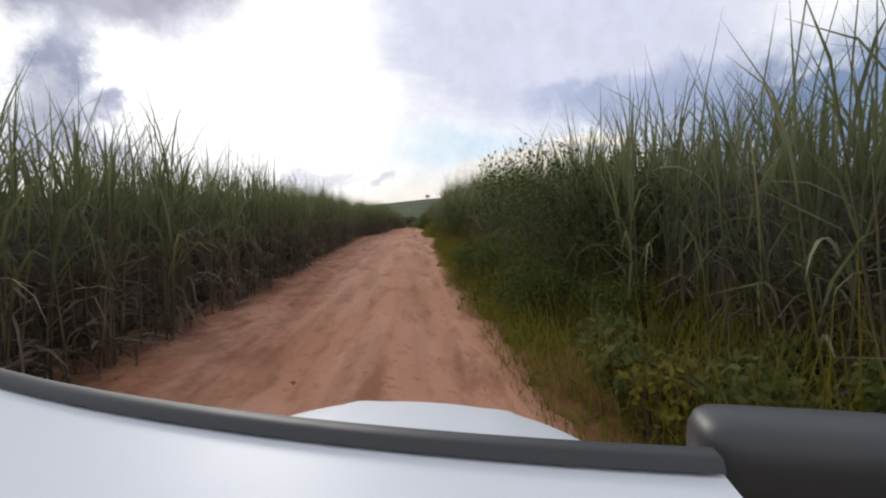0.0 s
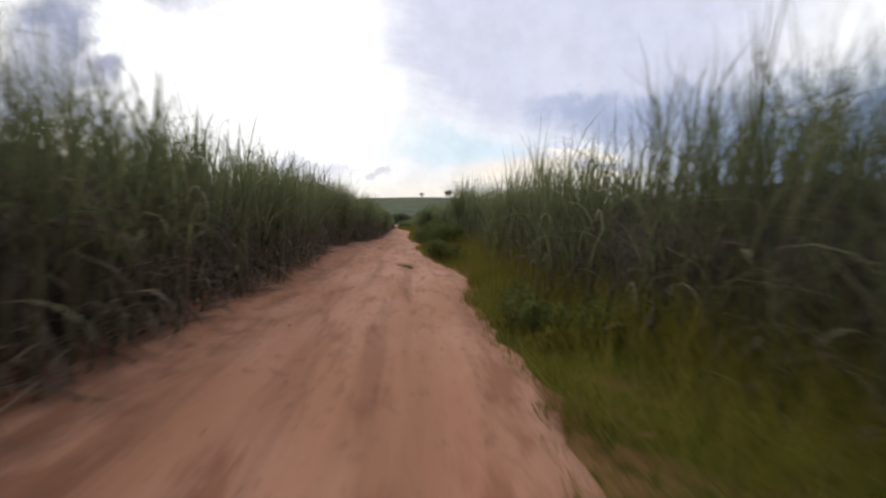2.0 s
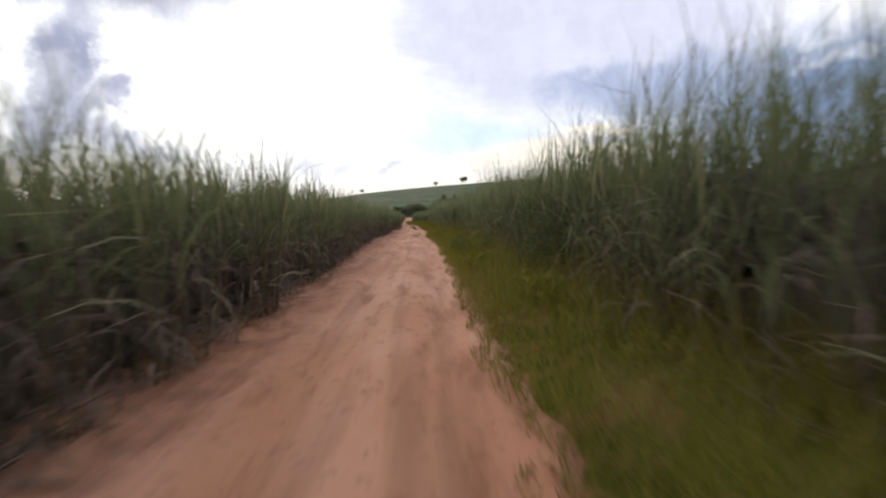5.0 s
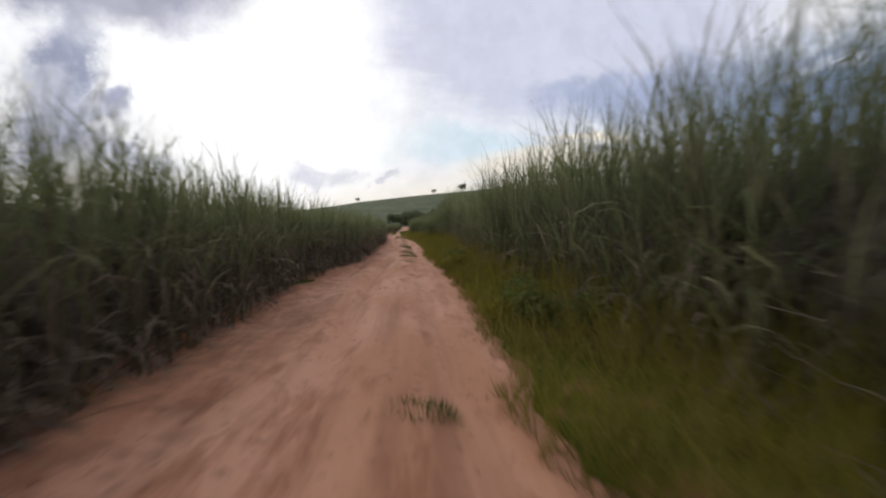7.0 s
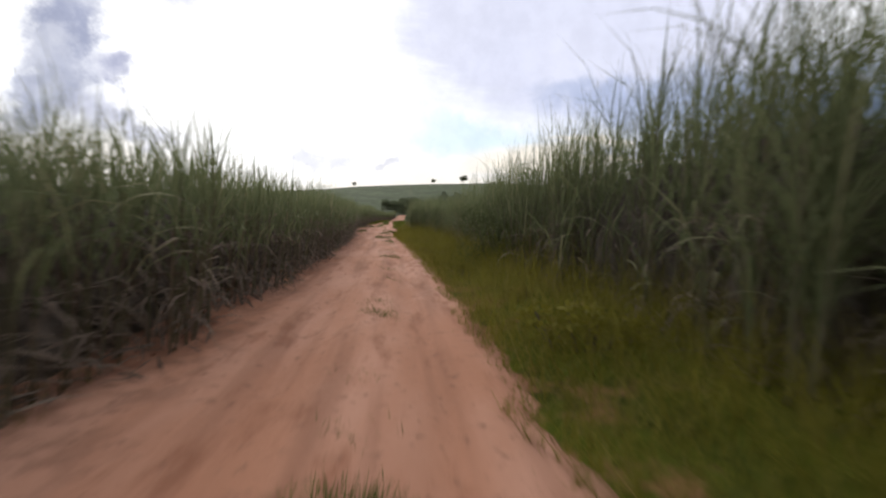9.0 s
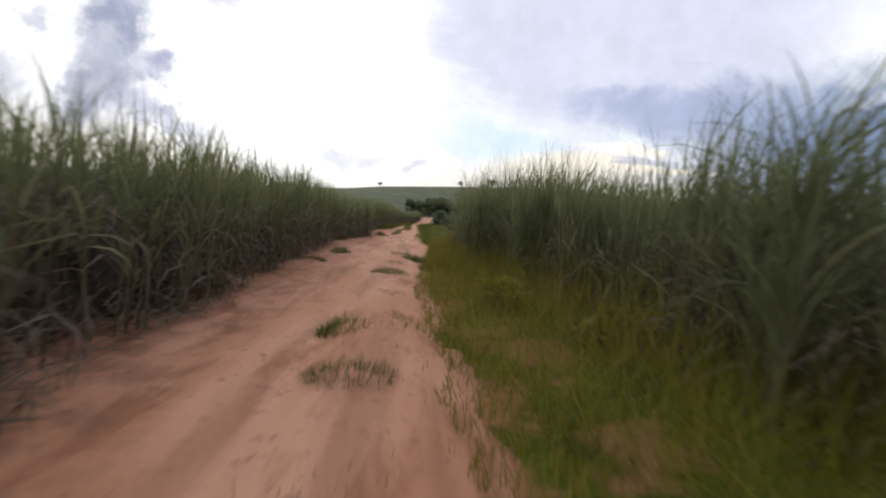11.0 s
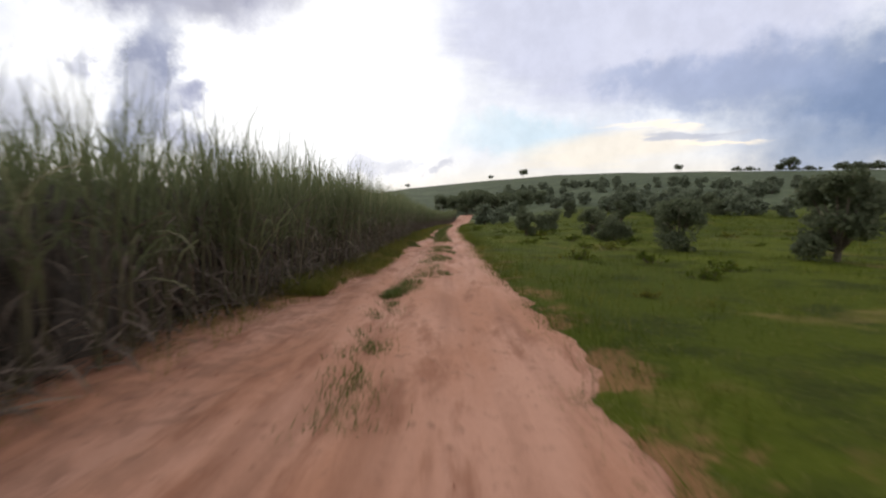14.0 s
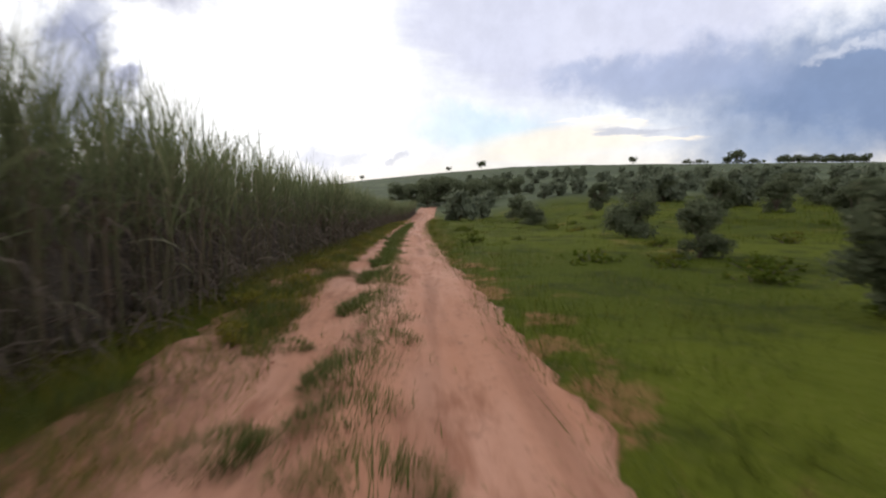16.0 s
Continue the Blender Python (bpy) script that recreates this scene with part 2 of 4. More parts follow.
def plain(name, colour, rough, metal=0.0, coat=0.0, scale=9.0, vary=0.12):
    m, n = material(name)
    f = n.noise(place(n), scale, 4)
    col = n.mix(n.math("MULTIPLY", f, vary * 2), colour, tuple(v * 0.7 for v in colour))
    surface(n, principled(n, col, n.math("ADD", rough, n.math("MULTIPLY", n.math("SUBTRACT", f, 0.5), 0.1)), f, 0.03, 0.005,
                          metal=metal, coat=coat))
    return m


DIRT = soil("red_dirt", (0.25, 0.100, 0.052), (0.40, 0.182, 0.104), (0.49, 0.255, 0.168), (0.18, 0.088, 0.055))
CANE_GREEN = leaf("cane_blade", (0.122, 0.142, 0.066), (0.198, 0.218, 0.108), (0.32, 0.30, 0.17), 0.5, 0.75)
CANE_DRY = leaf("dry_cane_leaf", (0.135, 0.103, 0.080), (0.215, 0.166, 0.128), (0.32, 0.255, 0.19), 0.35, 0.85)
CANE_PALE = leaf("pale_cane_leaf", (0.23, 0.22, 0.12), (0.35, 0.33, 0.20), (0.48, 0.44, 0.30), 0.35)
CANE_STEM = leaf("cane_stem", (0.10, 0.098, 0.055), (0.16, 0.14, 0.085), (0.20, 0.14, 0.10), 0.05)
# darker than the dry leaves: shade inside the stand put into the colour
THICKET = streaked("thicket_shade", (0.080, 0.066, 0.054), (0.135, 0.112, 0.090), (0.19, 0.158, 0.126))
CANOPY = mottled("cane_canopy", (0.100, 0.120, 0.055), (0.150, 0.170, 0.080), (0.070, 0.080, 0.042), 1.3)
VERGE = leaf("verge_grass", (0.155, 0.145, 0.020), (0.235, 0.205, 0.034), (0.31, 0.24, 0.08), 0.38, 0.6, 0.35)
FIELD = leaf("pasture_grass", (0.060, 0.086, 0.010), (0.112, 0.138, 0.015), (0.22, 0.18, 0.04), 0.38, 0.65, 0.6)
SHRUB = leaf("shrub_leaf", (0.105, 0.122, 0.068), (0.160, 0.178, 0.100), (0.20, 0.20, 0.12), 0.5, 0.9)
# shrub leaf made paler and greyer, with the haze of distance in its colour
HAZED_SHRUB = leaf("hazed_shrub_leaf", (0.145, 0.166, 0.108), (0.195, 0.218, 0.140), (0.22, 0.23, 0.16), 0.5, 0.9)
BUSH = leaf("creeper_leaf", (0.092, 0.116, 0.036), (0.150, 0.175, 0.054), (0.18, 0.18, 0.08), 0.35, 0.8)
DARK_BUSH = leaf("dark_creeper_leaf", (0.060, 0.078, 0.030), (0.100, 0.120, 0.044), (0.13, 0.13, 0.06), 0.3, 0.8)
DRY_GRASS = leaf("dry_grass", (0.24, 0.19, 0.07), (0.32, 0.25, 0.11), (0.16, 0.17, 0.04), 0.35)
TUFT = leaf("tuft_grass", (0.075, 0.098, 0.024), (0.125, 0.150, 0.040), (0.26, 0.22, 0.09), 0.42)
BARK = mottled("bark", (0.10, 0.078, 0.055), (0.15, 0.12, 0.09), (0.06, 0.045, 0.03), 8.0)
CLOD = mottled("dirt_clod", (0.20, 0.075, 0.042), (0.30, 0.12, 0.07), (0.13, 0.055, 0.03), 6.0)


def ground_material():
    m, n = material("pasture_and_soil")
    p = place(n)
    f1, f2, f3 = n.noise(p, 0.06, 5, 0.6), n.noise(p, 0.7, 5, 0.6), n.noise(p, 9.0, 4, 0.65)
    col = n.mix(n.ramp(f1, 0.38, 0.62), (0.056, 0.070, 0.008), (0.090, 0.104, 0.012))
    col = n.mix(n.ramp(f2, 0.46, 0.66, 0.0, 0.85), col, (0.034, 0.042, 0.010))
    col = n.mix(n.ramp(n.noise(p, 0.23, 5, 0.65), 0.58, 0.70, 0.0, 0.65), col, (0.20, 0.14, 0.05))
    col = n.mix(n.ramp(f3, 0.45, 0.75, 0.0, 0.35), col, (0.13, 0.13, 0.025))
    # bare red soil showing beside the track
    across = n.put("ShaderNodeAttribute", attribute_name="across").outputs["Fac"]
    near = n.ramp(n.math("ABSOLUTE", across), 3.4, 1.0)
    bare = n.ramp(n.math("ADD", n.noise(p, 0.9, 5, 0.65), n.math("MULTIPLY", near, 0.14)), 0.60, 0.70)
    col = n.mix(n.math("MULTIPLY", bare, near), col, (0.27, 0.135, 0.066))
    # scrubby hillside beyond the pasture, its greens greyed and lightened as haze
    away = n.put("ShaderNodeVectorMath", operation="DISTANCE")
    n.join(p, away.inputs[0])
    away.inputs[1].default_value = (-3.0, 235.0, 0.0)
    rim = n.math("ADD", away.outputs["Value"], n.math("MULTIPLY", n.noise(p, 0.02, 4), 90.0))
    scrub = n.mix(n.ramp(n.noise(p, 0.035, 5, 0.6), 0.42, 0.58), (0.078, 0.092, 0.058), (0.112, 0.130, 0.076))
    scrub = n.mix(n.ramp(n.noise(p, 0.11, 5, 0.65), 0.48, 0.62, 0.0, 0.6), scrub, (0.052, 0.062, 0.042))
    pxyz = n.put("ShaderNodeSeparateXYZ")
    n.join(p, pxyz.inputs[0])
    aside = n.math("MAXIMUM", n.ramp(n.math("ABSOLUTE", pxyz.outputs[0]), 14.0, 34.0), n.ramp(pxyz.outputs[1], 325.0, 365.0))
    col = n.mix(n.math("MULTIPLY", aside, n.ramp(rim, 125.0, 190.0, 0.0, 0.9)), col, scrub)
    surface(n, principled(n, col, 0.95, n.math("ADD", f2, f3), 0.6, 0.12, spec=0.03))
    return m


GROUND = ground_material()


# ---------------------------------------------------------------- mesh helpers
def fast_mesh(name, verts, faces, mats, index=None, shade=True, across=None):
    """A mesh from arrays: verts (n, 3), faces (m, 4)."""
    me = bpy.data.meshes.new(name)
    verts, faces = np.asarray(verts, np.float32), np.asarray(faces, np.int32)
    k = faces.shape[1]
    me.vertices.add(len(verts))
    me.vertices.foreach_set("co", verts.ravel())
    me.loops.add(faces.size)
    me.loops.foreach_set("vertex_index", faces.ravel())
    me.polygons.add(len(faces))
    me.polygons.foreach_set("loop_start", np.arange(0, faces.size, k, dtype=np.int32))
    me.polygons.foreach_set("loop_total", np.full(len(faces), k, np.int32))
    for mt in mats:
        me.materials.append(mt)
    if index is not None:
        me.polygons.foreach_set("material_index", np.asarray(index, np.int32))
    me.polygons.foreach_set("use_smooth", np.full(len(faces), shade))
    me.update(calc_edges=True)
    me.validate()
    if across is not None:
        me.attributes.new("across", "FLOAT", "POINT").data.foreach_set("value", np.asarray(across, np.float32).ravel())
    return me


def part(name, bm, mat, parent, label="", smooth_faces=True):
    me = bpy.data.meshes.new(name)
    for f in bm.faces:
        f.smooth = smooth_faces
    bm.to_mesh(me)
    bm.free()
    me.materials.append(mat)
    ob = new(name, me)
    ob.parent = parent
    return tagged(ob, label)


def blades(rng, base, az, inc, bend, length, width, segs=4):
    """Arching blades: strips that start at inclination inc (radians over the level) and bend over by bend."""
    k = len(base)
    s = np.linspace(0, 1, segs + 1)
    pos = np.zeros((k, segs + 1, 3))
    pos[:, 0] = base
    out = np.stack([np.cos(az), np.sin(az), np.zeros(k)], 1)
    for i in range(segs):
        mid = (s[i] + s[i + 1]) / 2
        a = inc - bend * mid ** 1.4
        pos[:, i + 1] = pos[:, i] + (length / segs)[:, None] * (np.cos(a)[:, None] * out + np.sin(a)[:, None] * np.array([0, 0, 1.0]))
    side = np.stack([-np.sin(az), np.cos(az), rng.uniform(-0.5, 0.5, k)], 1)
    side /= np.linalg.norm(side, axis=1)[:, None]
    shape = np.interp(s, [0, 0.25, 0.6, 1.0], [0.55, 1.0, 0.8, 0.06])
    w = width[:, None] * shape[None] * 0.5
    verts = np.stack([pos - side[:, None] * w[..., None], pos + side[:, None] * w[..., None]], 2).reshape(-1, 3)
    first = (np.arange(k) * (segs + 1) * 2)[:, None] + (np.arange(segs) * 2)[None]
    faces = np.stack([first, first + 1, first + 3, first + 2], -1).reshape(-1, 4)
    return verts, faces


def gather(groups):
    """Joins (verts, faces, material index) groups."""
    vs, fs, ix, at = [], [], [], 0
    for v, f, m in groups:
        vs.append(v), fs.append(f + at), ix.append(np.full(len(f), m))
        at += len(v)
    return np.concatenate(vs), np.concatenate(fs), np.concatenate(ix)


def ripple(y, seed, wave, amount):
    """A smooth irregular wave along the track."""
    r = np.random.default_rng(seed)
    ph, total = r.uniform(0, 6.28, 5), 0
    for i in range(5):
        total = total + np.sin(np.asarray(y) * 6.283 / (wave * (0.35 + 0.4 * i)) + ph[i]) / 2.2
    return amount * total


# edges of the bare track and fronts of the cane, metres from its line (along, across)
LEFT = np.array([(-40, -3.2), (0, -3.3), (12, -3.4), (20, -3.7), (26, -3.8), (31, -4.2), (35, -3.7), (38, -3.0), (44, -2.8), (50, -2.8), (57, -3.4), (62, -3.1),
                 (66, -2.6), (71, -2.2), (75, -2.2), (79, -2.7), (84, -2.5), (92, -2.5), (105, -2.8), (118, -3.3), (126, -3.6), (131, -3.4), (138, -3.0),
                 (142, -3.3), (146, -3.6), (150, -3.1), (154, -2.6), (160, -2.5), (168, -2.7), (180, -2.5), (194, -2.7), (200, -3.1), (206, -3.5), (211, -3.7),
                 (215, -3.9), (218, -3.5), (222, -2.8), (228, -3.1), (232, -3.4), (240, -2.9), (244, -2.15), (247, -1.9), (251, -1.95), (254, -2.25),
                 (258, -2.2), (261, -1.85), (265, -1.65), (268, -1.65), (272, -2.0), (420, -2.2)], float)
LEFT_FRONT = np.array([(215, -3.9), (218, -3.6), (222, -2.8), (226, -2.9), (231, -3.6), (238, -3.6), (246, -3.1), (252, -3.1), (258, -3.3), (263, -3.2), (268, -3.5), (274, -3.8),
                       (284, -3.6), (300, -3.6), (420, -3.6)], float)
RIGHT = np.array([(-40, 1.1), (0, 1.05), (12, 0.95), (18, 1.15), (22.5, 1.2), (24.5, 2.1), (27.5, 2.1), (30, 1.1), (34, 0.95), (38, 1.0), (42, 1.4), (46, 1.4), (50, 2.0),
                  (54, 1.35), (58, 1.0), (62, 0.8), (65.5, 1.4), (69, 0.8), (74, 0.66), (78, 0.4), (82, 0.85), (88, 0.6), (100, 0.8), (118, 1.1), (126, 0.95),
                  (130, 0.65), (135, 0.95), (141, 1.2), (146, 1.3), (153, 1.0), (158, 0.95), (163, 1.2), (175, 1.2), (188, 0.9), (196, 0.65), (202, 0.4),
                  (206, 0.6), (210, 0.9), (214, 1.3), (218, 1.5), (222, 0.95), (226, 1.1), (230, 0.95), (234, 1.1), (238, 1.6), (246, 1.45), (254, 1.35),
                  (258, 1.55), (262, 1.2), (270, 1.25), (276, 1.0), (290, 0.8), (420, 0.9)], float)
FRONT = np.array([(-40, 3.0), (0, 3.0), (8, 2.6), (18, 2.3), (28, 2.2), (32, 3.6), (40, 3.4), (46, 2.8), (55, 3.4), (62, 3.2),
                  (70, 2.9), (76, 3.7), (81, 3.4), (85, 2.8), (96, 2.6), (120, 3.0), (128, 3.2), (134, 2.6), (145, 2.6), (156, 2.9), (163, 3.6),
                  (175, 3.5), (185, 3.2), (195, 3.5), (204, 3.3), (209, 2.3), (217, 2.5)], float)
CANE_END = 215.6


def left_edge(y):
    return np.interp(y, LEFT[:, 0], LEFT[:, 1]) + ripple(y, 3, 2.2, 0.10)


def right_edge(y):
    return np.interp(y, RIGHT[:, 0], RIGHT[:, 1]) + ripple(y, 4, 1.7, 0.09)


def left_front(y):
    near = np.interp(y, LEFT[:, 0], LEFT[:, 1]) + 0.08
    return np.where(np.asarray(y) < 215, near, np.interp(y, LEFT_FRONT[:, 0], LEFT_FRONT[:, 1])) + ripple(y, 5, 3.0, 0.12)


def right_front(y):
    return np.interp(y, FRONT[:, 0], FRONT[:, 1]) + ripple(y, 6, 2.6, 0.16)


# ---------------------------------------------------------------- ground
RIDGE = np.array([(-80, 1.2), (-40, 1.4), (-20, 2.4), (-12, 3.3), (-7.5, 4.0), (-3.3, 4.4), (0, 4.7), (4, 5.05), (8, 5.3), (12, 5.55), (20, 5.5), (27, 5.3),
                  (34, 4.95), (42, 4.5), (47, 4.15), (60, 3.2), (80, 2.0)], float)
RIDGE_AWAY = 1000.0


def hill(x, y):
    """Height of the land: the gentle climb of the track, a long ridge far beyond it (its bearing and angle of sight in RIDGE)."""
    dx, dy = x - (-4.0), y - 255.0
    r = np.sqrt(dx * dx + dy * dy) + 1e-6
    az = np.degrees(np.arctan2(dx, dy))
    top = 1.6 + RIDGE_AWAY * np.tan(np.radians(np.interp(az, RIDGE[:, 0], RIDGE[:, 1])))
    ahead = 1 - smooth(62, 88, np.abs(az))
    foot = 85.0 - 50.0 * smooth(5, 20, az)
    up = np.clip((r - foot) / (RIDGE_AWAY - foot), 0.0, 1.0) ** 1.17
    return rise(y) + ahead * (top * up + ripple(x + 0.6 * y, 9, 60, 0.7) * smooth(80, 200, r) * (1 - smooth(600, 900, r)))


def warped(lo, hi, near_lo, near_hi, fine, growth):
    mid = list(np.arange(near_lo, near_hi + 0.1, fine))
    step, v = fine, near_hi
    while v < hi:
        step *= growth
        v += step
        mid.append(v)
    step, v = fine, near_lo
    while v > lo:
        step *= growth
        v -= step
        mid.insert(0, v)
    return np.array(mid)


def sheet(xs, ys, z):
    nx, ny = len(xs[0]), len(ys)
    v = np.stack([xs, np.repeat(ys[:, None], nx, 1), z], -1).reshape(-1, 3)
    i = (np.arange(ny - 1)[:, None] * nx + np.arange(nx - 1)[None]).ravel()
    return v, np.stack([i, i + 1, i + nx + 1, i + nx], 1)


def build_ground():
    xs, ys = warped(-3000, 3000, -14, 60, 1.5, 1.09), warped(-1500, 3400, -20, 330, 1.5, 1.09)
    gx, gy = np.meshgrid(xs, ys)
    z = hill(gx, gy)
    u = gx - line(gy)
    z = z - 0.10 * (smooth(-5.2, -4.2, u) * (1 - smooth(0.8, 2.2, u))) * smooth(-60, -40, gy) * (1 - smooth(390, 420, gy))
    z = z + 0.22 * smooth(1.6, 3.2, u) * (1 - smooth(6, 14, u)) * (1 - smooth(212, 225, gy))
    lumps = np.random.default_rng(7).normal(0, 1, z.shape)
    lumps = (lumps + np.roll(lumps, 1, 0) + np.roll(lumps, 1, 1) + np.roll(lumps, (1, 1), (0, 1))) / 4
    z = z + 0.09 * lumps * smooth(1.8, 4.0, np.abs(u)) * (1 - smooth(60, 120, np.abs(u)))
    v, f = sheet(gx, ys, z)
    tagged(new("ground", fast_mesh("ground", v, f, [GROUND], across=np.clip(u, -500, 500))), "green grassland rising to a long low ridge", "ground", kind="structure")


def build_road():
    ys = np.arange(-30, 384, 0.27)
    k = 44
    s = np.linspace(0, 1, k)
    lo, hi = left_edge(ys) - 1.4, right_edge(ys) + 0.35
    u = lo[:, None] + (hi - lo)[:, None] * s[None]
    yy = np.repeat(ys[:, None], k, 1)
    rut = lambda c, w: np.exp(-((u - c - ripple(yy, 12, 9, 0.10)) / w) ** 2)
    z = 0.012 - 0.080 * rut(-1.15, 0.22) - 0.075 * rut(0.42, 0.20) + 0.045 * rut(-0.36, 0.35) - 0.03 * rut(-2.2, 0.3)
    rng = np.random.default_rng(5)
    bumps = np.zeros_like(u)
    for wave, amp in ((2.7, 0.016), (0.9, 0.011), (0.45, 0.008)):
        a, b, c = rng.uniform(0, 6.28, 3)
        bumps += amp * (np.sin(6.28 * u / wave + a + 1.3 * np.sin(yy / wave * 1.1 + b)) * np.sin(6.28 * yy / (wave * 2.3) + c + 1.7 * np.sin(u / wave * 2 + a)))
    z = z + bumps * (1 + 1.2 * (1 - smooth(-2.0, -1.4, u))) + rng.normal(0, 0.003, u.shape)
    edge = np.minimum(u - lo[:, None], hi[:, None] - u)
    z = z - 0.16 * (1 - smooth(0.0, 0.34, edge + rng.normal(0, 0.03, u.shape)))
    z = z + hill(line(yy) + u, yy)
    v, f = sheet(line(yy) + u, ys, z)
    tagged(new("road", fast_mesh("road", v, f, [DIRT], across=u)), "rutted red dirt farm track with loose sand", "dirt road", kind="structure")


build_ground()
build_road()


# ---------------------------------------------------------------- sugar cane
def cane_stand(name, label, seed, y0, y1, per_metre, front, sign, depth, height, core_to, blade=1.0):
    rng = np.random.default_rng(seed)
    k = int((y1 - y0) * per_metre)
    y = rng.uniform(y0, y1, k)
    d = depth * rng.uniform(0, 1, k) ** 1.5
    u = front(y) + sign * d
    x = line(y) + u
    h = height(y) * rng.uniform(0.84, 1.06, k) * (1 + ripple(y, seed + 1, 4.5, 0.05))
    z0 = hill(x, y) - 0.03
    lean = rng.normal(0, 0.05, (k, 2))
    lean[:, 0] -= sign * 0.06 * np.exp(-d / 0.5) * rng.uniform(0, 2, k)
    stem_h = h * 0.62
    groups = []
    # stems: three-sided, tapering
    rad = np.array([0.016, 0.008])
    ring = np.stack([np.array([math.cos(a), math.sin(a)]) for a in (0, 2.1, 4.2)])
    sv = np.zeros((k, 2, 3, 3))
    for i in range(2):
        for j in range(3):
            sv[:, i, j, 0] = x + lean[:, 0] * stem_h * i + ring[j, 0] * rad[i]
            sv[:, i, j, 1] = y + lean[:, 1] * stem_h * i + ring[j, 1] * rad[i]
            sv[:, i, j, 2] = z0 + stem_h * i
    o = (np.arange(k) * 6)[:, None]
    jj = np.arange(3)[None]
    q = np.stack([o + jj, o + (jj + 1) % 3, o + 3 + (jj + 1) % 3, o + 3 + jj], -1).reshape(-1, 4)
    groups.append((sv.reshape(-1, 3), q, 2))

    def shoot(f):
        return np.stack([x + lean[:, 0] * stem_h * f, y + lean[:, 1] * stem_h * f, z0 + stem_h * f], 1)

    for i in range(3):
        # broad dry leaves that hang about the foot
        v, q = blades(rng, shoot(rng.uniform(0.04, 0.34, k)), rng.uniform(0, 6.283, k), np.radians(rng.uniform(-35, 60, k)), np.radians(rng.uniform(30, 110, k)),
                      rng.uniform(0.35, 0.8, k), rng.uniform(0.030, 0.060, k) * blade, 2)
        groups.append((v, q, 1))
    leaves = 6
    for i in range(leaves):
        low = 0.50 if sign < 0 else 0.34
        f = np.clip(low + (1 - low) * (i + rng.uniform(-0.6, 0.6, k)) / (leaves - 1), 0.08, 1.0)
        top = i / (leaves - 1)
        v, q = blades(rng, shoot(f), rng.uniform(0, 6.283, k), np.radians(rng.uniform(58, 80, k) + 8 * top),
                      np.radians(rng.uniform(45, 130, k) * (1.0 - 0.5 * top)), h * 0.40 * rng.uniform(0.7, 1.2, k),
                      rng.uniform(0.020, 0.035, k) * (1.15 - 0.45 * top) * blade, 3)
        groups.append((v, q, 0))
    for i in range(5):
        # the fine upright spray at the top
        v, q = blades(rng, shoot(rng.uniform(0.86, 1.0, k)), rng.uniform(0, 6.283, k), np.radians(rng.uniform(76, 90, k)),
                      np.radians(rng.uniform(3, 45, k)), h * rng.uniform(0.20, 0.46, k), rng.uniform(0.012, 0.022, k) * blade, 2)
        groups.append((v, q, 0))
    for i in range(6 if sign < 0 else 5):
        v, q = blades(rng, shoot(rng.uniform(0.06, 0.85 if sign < 0 else 0.66, k)), rng.uniform(0, 6.283, k), np.radians(rng.uniform(-25, 45, k)), np.radians(rng.uniform(40, 95, k)),
                      rng.uniform(0.4, 0.95, k), rng.uniform(0.018, 0.040, k) * blade, 2)
        groups.append((v, q, 1))
    # crowns of the field further in
    m = int((y1 - y0) * (core_to - 3.5) * (5 if y1 - y0 > 10 else 0))
    ya = rng.uniform(y0 + 0.5, y1 - 0.5, m)
    xa = line(ya) + front(ya) + sign * rng.uniform(3.5, core_to + 0.4, m)
    v, q = blades(rng, np.stack([xa, ya, hill(xa, ya) + rng.uniform(1.4, 1.8, m) * height(ya) / 3.1], 1), rng.uniform(0, 6.283, m), np.radians(rng.uniform(35, 85, m)),
                  np.radians(rng.uniform(20, 90, m)), rng.uniform(0.7, 1.2, m), rng.uniform(0.06, 0.13, m), 1)
    groups.append((v, q, 0))
    # tops of the rows behind
    m = int((y1 - y0) * (12 if blade > 1.5 else 110 if sign > 0 else 85))
    ya = rng.uniform(y0, y1, m)
    xa = line(ya) + front(ya) + sign * rng.uniform(0.5, 4.2, m)
    ha = height(ya) / 3.1
    v, q = blades(rng, np.stack([xa, ya, hill(xa, ya) + rng.uniform(1.0, 2.0, m) * ha], 1), rng.uniform(0, 6.283, m), np.radians(rng.uniform(66, 89, m)),
                  np.radians(rng.uniform(5, 80, m)), rng.uniform(0.6, 1.2, m) * ha, rng.uniform(0.028, 0.058, m) * blade, 2)
    groups.append((v, q, 0))
    # long pale blades that hang out over the edge
    m = int((y1 - y0) * (3 if sign > 0 else 1))
    ya = rng.uniform(y0, y1, m)
    xa = line(ya) + front(ya) + sign * rng.uniform(0.0, 0.35, m)
    v, q = blades(rng, np.stack([xa, ya, hill(xa, ya) + rng.uniform(0.5, 1.7, m)], 1), (math.pi if sign > 0 else 0.0) + rng.normal(0, 0.8, m),
                  np.radians(rng.uniform(25, 70, m)), np.radians(rng.uniform(80, 140, m)), rng.uniform(0.6, 1.25, m), rng.uniform(0.018, 0.034, m), 5)
    groups.append((v, q, 3))
    v, q, ix = gather(groups)
    v[:, 2] = np.maximum(v[:, 2], hill(v[:, 0], v[:, 1]) - 0.02)
    tagged(new(name, fast_mesh(name, v, q, [CANE_GREEN, CANE_DRY, CANE_STEM, CANE_PALE], ix)), label, "sugar cane", kind="stuff")
    # fallen dry leaves at the foot
    m = int((y1 - y0) * 34)
    ya = rng.uniform(y0, y1, m)
    xa = line(ya) + front(ya) + sign * rng.uniform(-0.22, 0.55, m)
